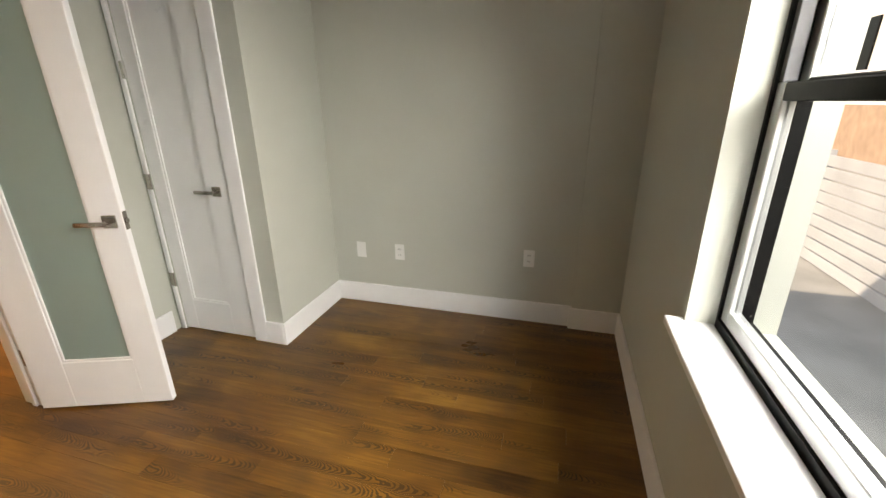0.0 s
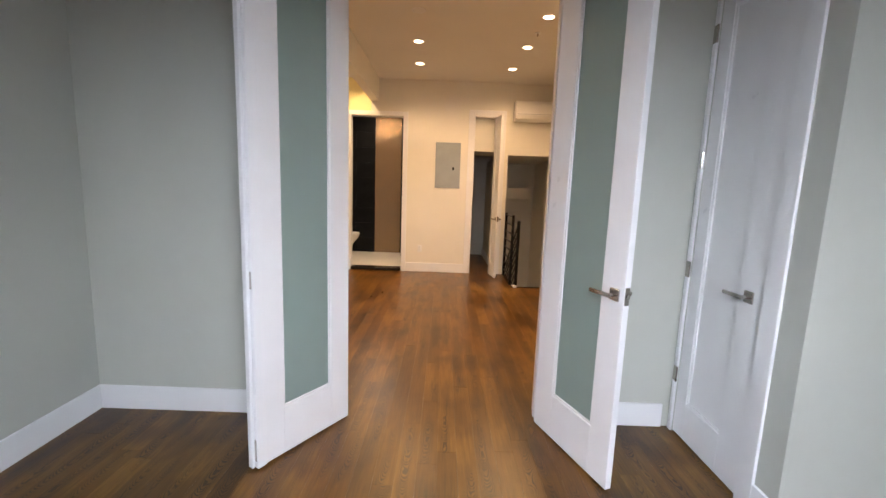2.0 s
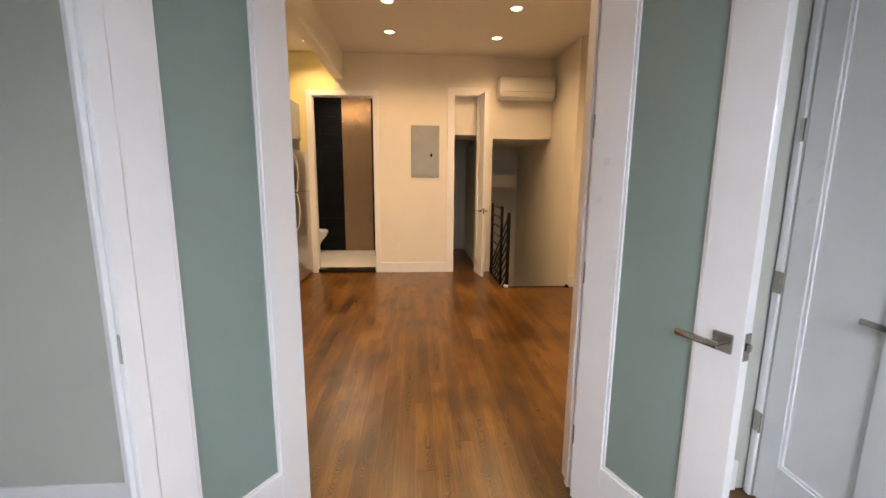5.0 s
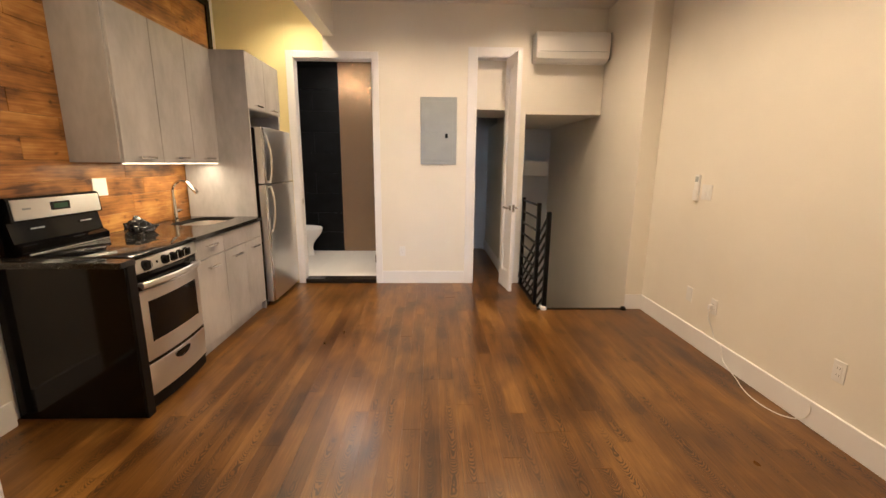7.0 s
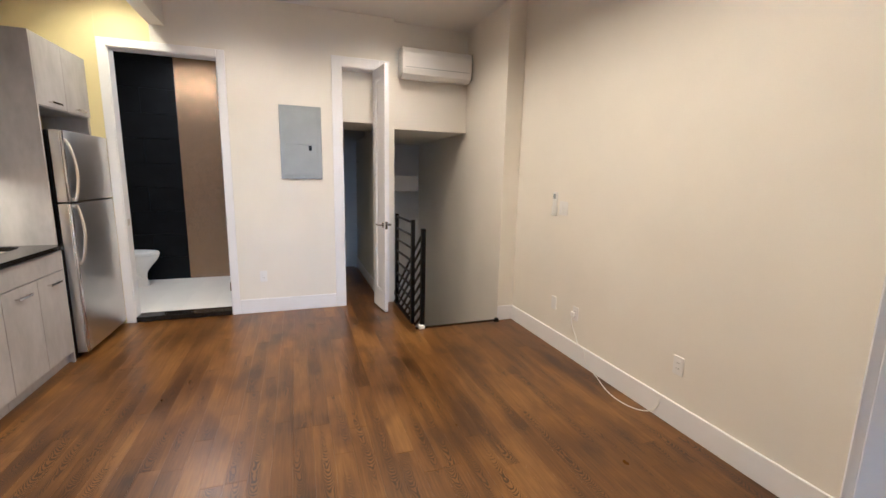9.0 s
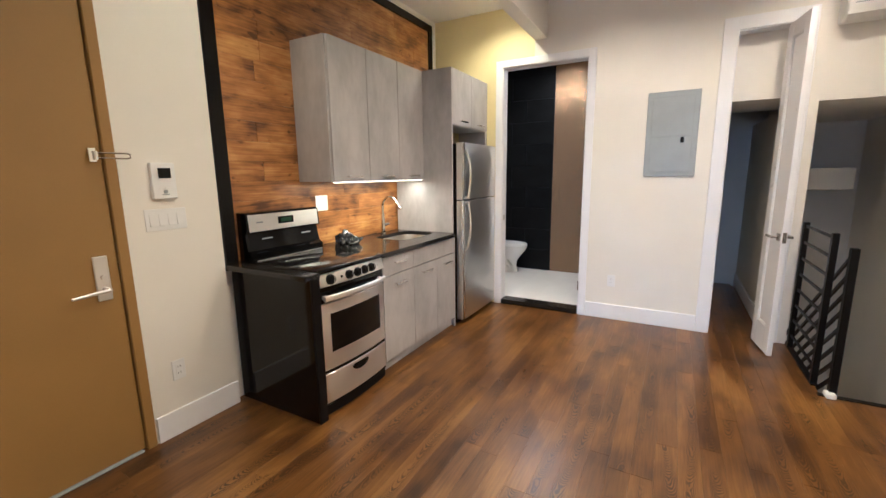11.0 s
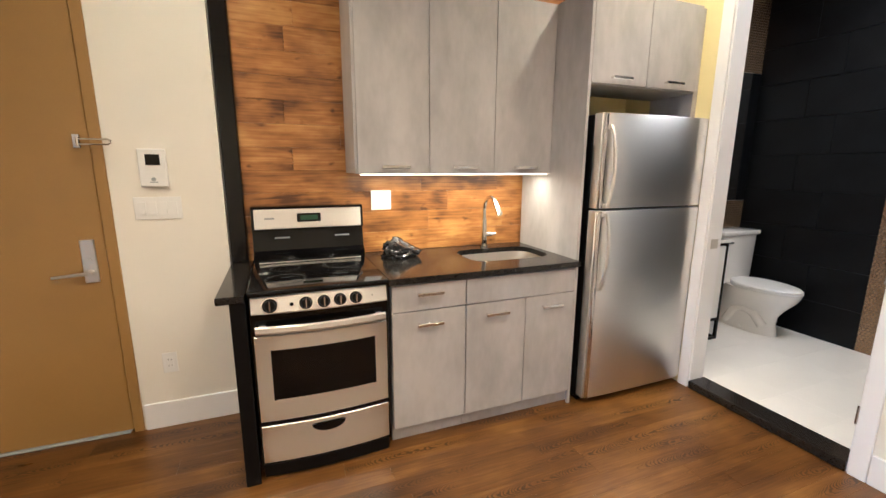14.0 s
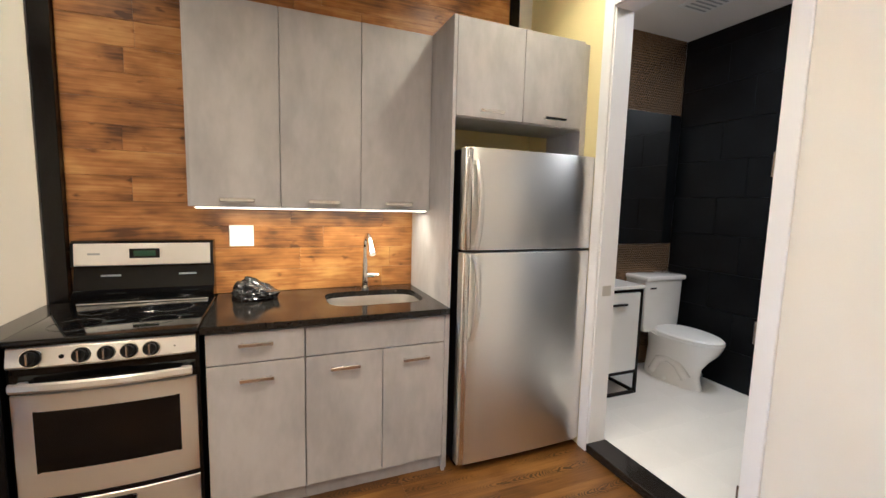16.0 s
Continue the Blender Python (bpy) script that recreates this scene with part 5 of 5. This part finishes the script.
# fridge
FR = thing("fridge", "stainless top-freezer fridge with black sides", "fridge", (-6.2, -1.25, 0))
FX0, FX1 = -6.616, -5.806
part("body", B(FX0 + 0.004, FX1 - 0.002, LY0 + 0.06, -0.9905, 0.03, 1.724, bev=0.004), BLACKM, FR, "black textured cabinet sides")
part("base_grille", B(FX0 + 0.02, FX1 - 0.02, -1.06, -0.995, 0.0, 0.045), BLACKM, FR)
for nm, z0, z1 in (("fridge_door", 0.050, 1.198), ("freezer_door", 1.212, 1.728)):
    bm = bmesh.new()
    n = 16
    rings = []
    for k in range(n + 1):
        u = k / n
        x = FX1 - (FX1 - FX0) * u
        edge = min(u, 1 - u) * (FX1 - FX0)
        b = 0.008 * (1 - (2 * u - 1) ** 2) - (0.012 * max(0, 1 - edge / 0.02) ** 2)
        rings.append([(x, -0.980, z0), (x, -0.915 + b, z0), (x, -0.913 + b, z0 + 0.004), (x, -0.913 + b, z1 - 0.004), (x, -0.915 + b, z1), (x, -0.980, z1)])
    loft(bm, rings)
    d = part(nm, bm, STEEL, FR, "brushed stainless door", True)
    bm = bmesh.new()
    box(bm, FX0 + 0.012, FX1 - 0.010, -0.990, -0.9805, z0 + 0.006, z1 - 0.006, bev=0.002)
    part("gasket", bm, BLACKM, d, "dark rubber door gasket")
    part("edge_strip", B(FX1 - 0.036, FX1 - 0.006, -0.930, -0.9095, z0 + 0.002, z1 - 0.002, bev=0.006, seg=2), PULLS, d, "bright full-height edge strip", True)
    hz0, hz1 = (0.735, 1.190) if z0 < 1 else (1.216, 1.665)
    bm = bmesh.new()
    rings = []
    up = z0 > 1
    for k in range(15):
        u = k / 14
        zz = hz0 + (hz1 - hz0) * u
        w = u if up else 1 - u
        out = 0.012 + 0.045 * math.sin(math.pi * min(1.0, 0.10 + 0.90 * w)) ** 0.7
        y = -0.917 + out
        xx = FX1 - 0.055 - 0.010 * math.sin(math.pi * w)
        rings.append([(xx + 0.013, y - 0.012, zz), (xx + 0.013, y, zz), (xx + 0.006, y + 0.006, zz), (xx - 0.008, y + 0.006, zz), (xx - 0.014, y, zz), (xx - 0.014, y - 0.012, zz)])
    loft(bm, rings)
    zc = hz0 + 0.012 if up else hz1 - 0.012
    box(bm, FX1 - 0.070, FX1 - 0.040, -0.923, -0.897, zc - 0.012, zc + 0.012, bev=0.003)
    zc = hz1 - 0.012 if up else hz0 + 0.012
    box(bm, FX1 - 0.070, FX1 - 0.040, -0.923, -0.897, zc - 0.012, zc + 0.012, bev=0.003)
    part("handle", bm, STEEL, d, "curved stainless handle", True)
part("badge", B(FX0 + 0.04, FX0 + 0.095, -0.9185, -0.9125, 1.622, 1.632, bev=0.001), CHROME, FR, "small bright badge")
part("hinge_cover", B(FX0 + 0.01, FX0 + 0.07, -1.05, -0.995, 1.7245, 1.742, bev=0.003), BLACKM, FR)

# ---- bathroom ----
structure("threshold", B(LX0 - 0.13, LX0 + 0.016, BATH[0] + 0.02, BATH[1] - 0.02, 0.0, 0.052, bev=0.004), STONE, "dark stone threshold of the bathroom", "threshold")
BWX = -8.25
structure("mosaic_strip", B(BWX, BWX + 0.010, -0.715, -0.20, 0.05, 2.88), PENNY, "copper penny-round mosaic strip on the end wall", "wall tile")
structure("mosaic_upper", B(BWX + 0.012, LX0 - 0.12, -1.71, -1.702, 2.262, 2.88), PENNY, "copper penny-round mosaic above the mirror", "wall tile")
structure("mosaic_lower", B(BWX + 0.012, LX0 - 0.12, -1.71, -1.702, 0.05, 1.143), PENNY, "copper penny-round mosaic below the mirror", "wall tile")
MI = thing("mirror", "wide frameless mirror set flush between mosaic bands", "mirror", (-7.5, -1.70, 1.145))
part("glass", B(-8.12, -6.80, -1.7095, -1.700, 1.146, 2.258, bev=0.001), MIRROR, MI)
structure("black_tile_return", B(BWX + 0.012, -8.125, -1.7095, -1.701, 1.146, 2.258), TILEB, "black tile strip beside the mirror", "wall tile")
# toilet
TX = -7.955
TO = thing("toilet", "white porcelain two-piece toilet with closed lid", "toilet", (TX, -1.4, 0.052))


def oval(cx, cy, a, bf, bb, z, n=36):
    return [(cx + a * math.cos(t), cy + (bf if math.sin(t) > 0 else bb) * math.sin(t), z) for t in (2 * math.pi * k / n for k in range(n))]


F0 = 0.052
bm = bmesh.new()
loft(bm, [oval(TX, -1.36, 0.108, 0.262, 0.26, F0), oval(TX, -1.36, 0.104, 0.256, 0.26, F0 + 0.03), oval(TX, -1.36, 0.088, 0.238, 0.25, F0 + 0.10),
          oval(TX, -1.355, 0.092, 0.242, 0.25, F0 + 0.17), oval(TX, -1.34, 0.120, 0.275, 0.25, F0 + 0.24), oval(TX, -1.325, 0.160, 0.322, 0.26, F0 + 0.31),
          oval(TX, -1.32, 0.182, 0.345, 0.26, F0 + 0.365), oval(TX, -1.32, 0.184, 0.347, 0.26, F0 + 0.385)])
part("bowl", bm, PORC, TO, smooth=True)
bm = bmesh.new()
for sx in (-1, 1):
    sweep(bm, [(TX + sx * 0.070, -1.18, F0 + 0.08), (TX + sx * 0.078, -1.25, F0 + 0.17), (TX + sx * 0.082, -1.33, F0 + 0.20), (TX + sx * 0.080, -1.42, F0 + 0.16), (TX + sx * 0.076, -1.48, F0 + 0.04)], 0.036, 12)
part("trapway", bm, PORC, TO, smooth=True)
bm = bmesh.new()
loft(bm, [oval(TX, -1.31, 0.186, 0.338, 0.19, F0 + 0.387), oval(TX, -1.31, 0.188, 0.342, 0.19, F0 + 0.394), oval(TX, -1.31, 0.186, 0.338, 0.19, F0 + 0.402)])
part("seat", bm, PLAST, TO, smooth=True)
bm = bmesh.new()
loft(bm, [oval(TX, -1.31, 0.184, 0.336, 0.19, F0 + 0.404), oval(TX, -1.31, 0.187, 0.340, 0.19, F0 + 0.412), oval(TX, -1.31, 0.178, 0.326, 0.185, F0 + 0.424), oval(TX, -1.31, 0.10, 0.22, 0.12, F0 + 0.430)])
part("lid", bm, PLAST, TO, smooth=True)
bm = bmesh.new()
loft(bm, [[(TX + sx * w, yy, zz) for sx, yy in ((-1, -1.695), (1, -1.695), (1, -1.50), (0.8, -1.485), (-0.8, -1.485), (-1, -1.50))] for w, zz in ((0.185, F0 + 0.375), (0.20, F0 + 0.43), (0.215, F0 + 0.800))])
part("tank", bm, PORC, TO, smooth=True)
part("tank_lid", B(TX - 0.23, TX + 0.23, -1.70, -1.472, F0 + 0.801, F0 + 0.842, bev=0.012, seg=3), PORC, TO, smooth=True)
part("flush_lever", B(TX + 0.11, TX + 0.18, -1.484, -1.472, F0 + 0.735, F0 + 0.750, bev=0.004), CHROME, TO, "chrome flush lever")
part("bolt_cap", C((TX + 0.112, -1.33, F0 + 0.03), (TX + 0.125, -1.33, F0 + 0.032), 0.012, 12), PLAST, TO)
# vanity: white drawer in a black steel frame
VN = thing("vanity", "white vanity drawer unit in a thin black steel frame", "vanity", (-7.15, -1.47, 0.052))
VX0, VX1, VY = -7.455, -6.88, -1.262
part("drawer_box", B(VX0 + 0.022, VX1 - 0.022, -1.69, VY - 0.012, 0.235, 0.835, bev=0.003), PLAST, VN)
part("drawer_front", B(VX0 + 0.024, VX1 - 0.024, VY - 0.0115, VY + 0.002, 0.238, 0.832, bev=0.003), PLAST, VN, "white drawer front")
bm = bmesh.new()
for x in (VX0, VX1 - 0.02):
    for yy in (VY - 0.018, -1.69):
        box(bm, x, x + 0.02, yy, yy + 0.02, F0, 0.858)
for zz in (F0, 0.215, 0.838):
    for yy in (VY - 0.018, -1.69):
        box(bm, VX0 + 0.02, VX1 - 0.02, yy, yy + 0.02, zz, zz + 0.02)
    for x in (VX0, VX1 - 0.02):
        box(bm, x, x + 0.02, -1.67, VY - 0.018, zz, zz + 0.02)
part("steel_frame", bm, BLACKM, VN, "thin black square-tube frame")
part("pull", B(VX0 + 0.16, VX1 - 0.16, VY + 0.002, VY + 0.022, 0.742, 0.756, bev=0.002), BLACKM, VN, "black bar pull")
part("basin_top", B(VX0 - 0.005, VX1 + 0.005, -1.70, VY + 0.012, 0.859, 0.885, bev=0.006, seg=2), PORC, VN, "white ceramic basin top")
VT = thing("ceiling_vent", "pale slotted exhaust vent in the bathroom ceiling", "vent", (-7.72, -1.15, 2.88))
part("frame", B(-7.85, -7.59, -1.28, -1.02, 2.868, 2.88, bev=0.003), PLAST, VT)
for k in range(6):
    part("slot", B(-7.82, -7.62, -1.25 + k * 0.04, -1.235 + k * 0.04, 2.866, 2.868), PANELGREY, VT)

# ---- pieces: tiles and floor boards ----


def piece_mesh(name, sx, sy, sz, c, material):
    """One bevelled tile or board, its top corner-free face toward +z, origin at its middle underside."""
    a, b = sx / 2, sy / 2
    vs, fs = [], []
    for zz, q in ((0, 0), (sz - c, 0), (sz, c)):
        vs += [(-a + q, -b + q, zz), (a - q, -b + q, zz), (a - q, b - q, zz), (-a + q, b - q, zz)]
    for r in (0, 4):
        for k in range(4):
            fs.append((r + k, r + (k + 1) % 4, r + 4 + (k + 1) % 4, r + 4 + k))
    fs += [(3, 2, 1, 0), (8, 9, 10, 11)]
    me = bpy.data.meshes.new(name)
    me.from_pydata(vs, [], fs)
    me.materials.append(material)
    return me


def piece(name, me, m, parent):
    ob = new(name, me)
    ob.parent = parent
    ob.matrix_basis = m
    return ob


rng = random.Random(5)
TW, TH = 0.60, 0.30
bt = piece_mesh("tile", TW - 0.0025, TH - 0.0025, 0.010, 0.0015, TILEB)
bt_half = piece_mesh("tile", 0.385 - 0.003, TH - 0.003, 0.010, 0.0015, TILEB)
for r in range(10):
    z = 0.05 + TH * (r + 0.5)
    if z + TH / 2 > 2.9:
        break
    for y, me in ((-0.715 - TW / 2, bt), (-0.715 - TW - 0.385 / 2, bt_half)) if r % 2 == 0 else ((-0.715 - 0.385 / 2, bt_half), (-0.715 - 0.385 - TW / 2, bt)):
        piece("tile", me, Matrix.Translation((BWX + rng.uniform(-0.0004, 0.0004), y, z)) @ Euler((radians(90), 0, radians(90))).to_matrix().to_4x4(), WALL_BATH_WEST)
ft_ = piece_mesh("tile", 0.5994, 0.2994, 0.012, 0.0004, TILEW)
for i in range(3):
    for j in range(8):
        x, y = -8.25 + 0.3 + 0.6 * i, -1.71 + 0.15 + 0.3 * j
        if x < -6.6 and y < 0.6:
            sx = min(0.6, LX0 - 0.13 - (x - 0.3))
            if sx < 0.05:
                continue
            me = ft_ if sx > 0.59 else piece_mesh("tile", sx - 0.0006, 0.2994, 0.012, 0.0004, TILEW)
            piece("tile", me, Matrix.Translation((x - 0.3 + sx / 2, y, 0.040 + rng.uniform(-0.0003, 0.0003))), FLOOR_BATH)

PW = 0.102
LENS = (0.62, 0.88, 1.14, 1.40, 1.75)
shared = {}


def board(x0, x1, y, w):
    key = (round(x1 - x0, 3), round(w, 3))
    if key not in shared:
        shared[key] = piece_mesh("plank", key[0] - 0.0004, key[1] - 0.0004, 0.02, 0.0005, OAK)
    piece("plank", shared[key], Matrix.Translation(((x0 + x1) / 2, y, -0.02 + rng.uniform(-0.0002, 0.0001))), FLOOR)


y = LY0
while y < LY1 - 0.005:
    w = min(PW, LY1 - y)
    lo = -6.63 if y + w / 2 < 1.68 else -5.71
    if 1.12 < y + w / 2 < 1.56:
        lo = -8.70
    x = lo
    first = True
    while x < BX1 - 0.001:
        L = rng.choice(LENS)
        if first:
            L = round(L * rng.choice((0.4, 0.6, 0.8, 1.0)), 2)
            first = False
        x1 = x + L
        if BX1 - x1 < 0.3:
            x1 = BX1
        board(x, x1, y + w / 2, w)
        x = x1
    y += w
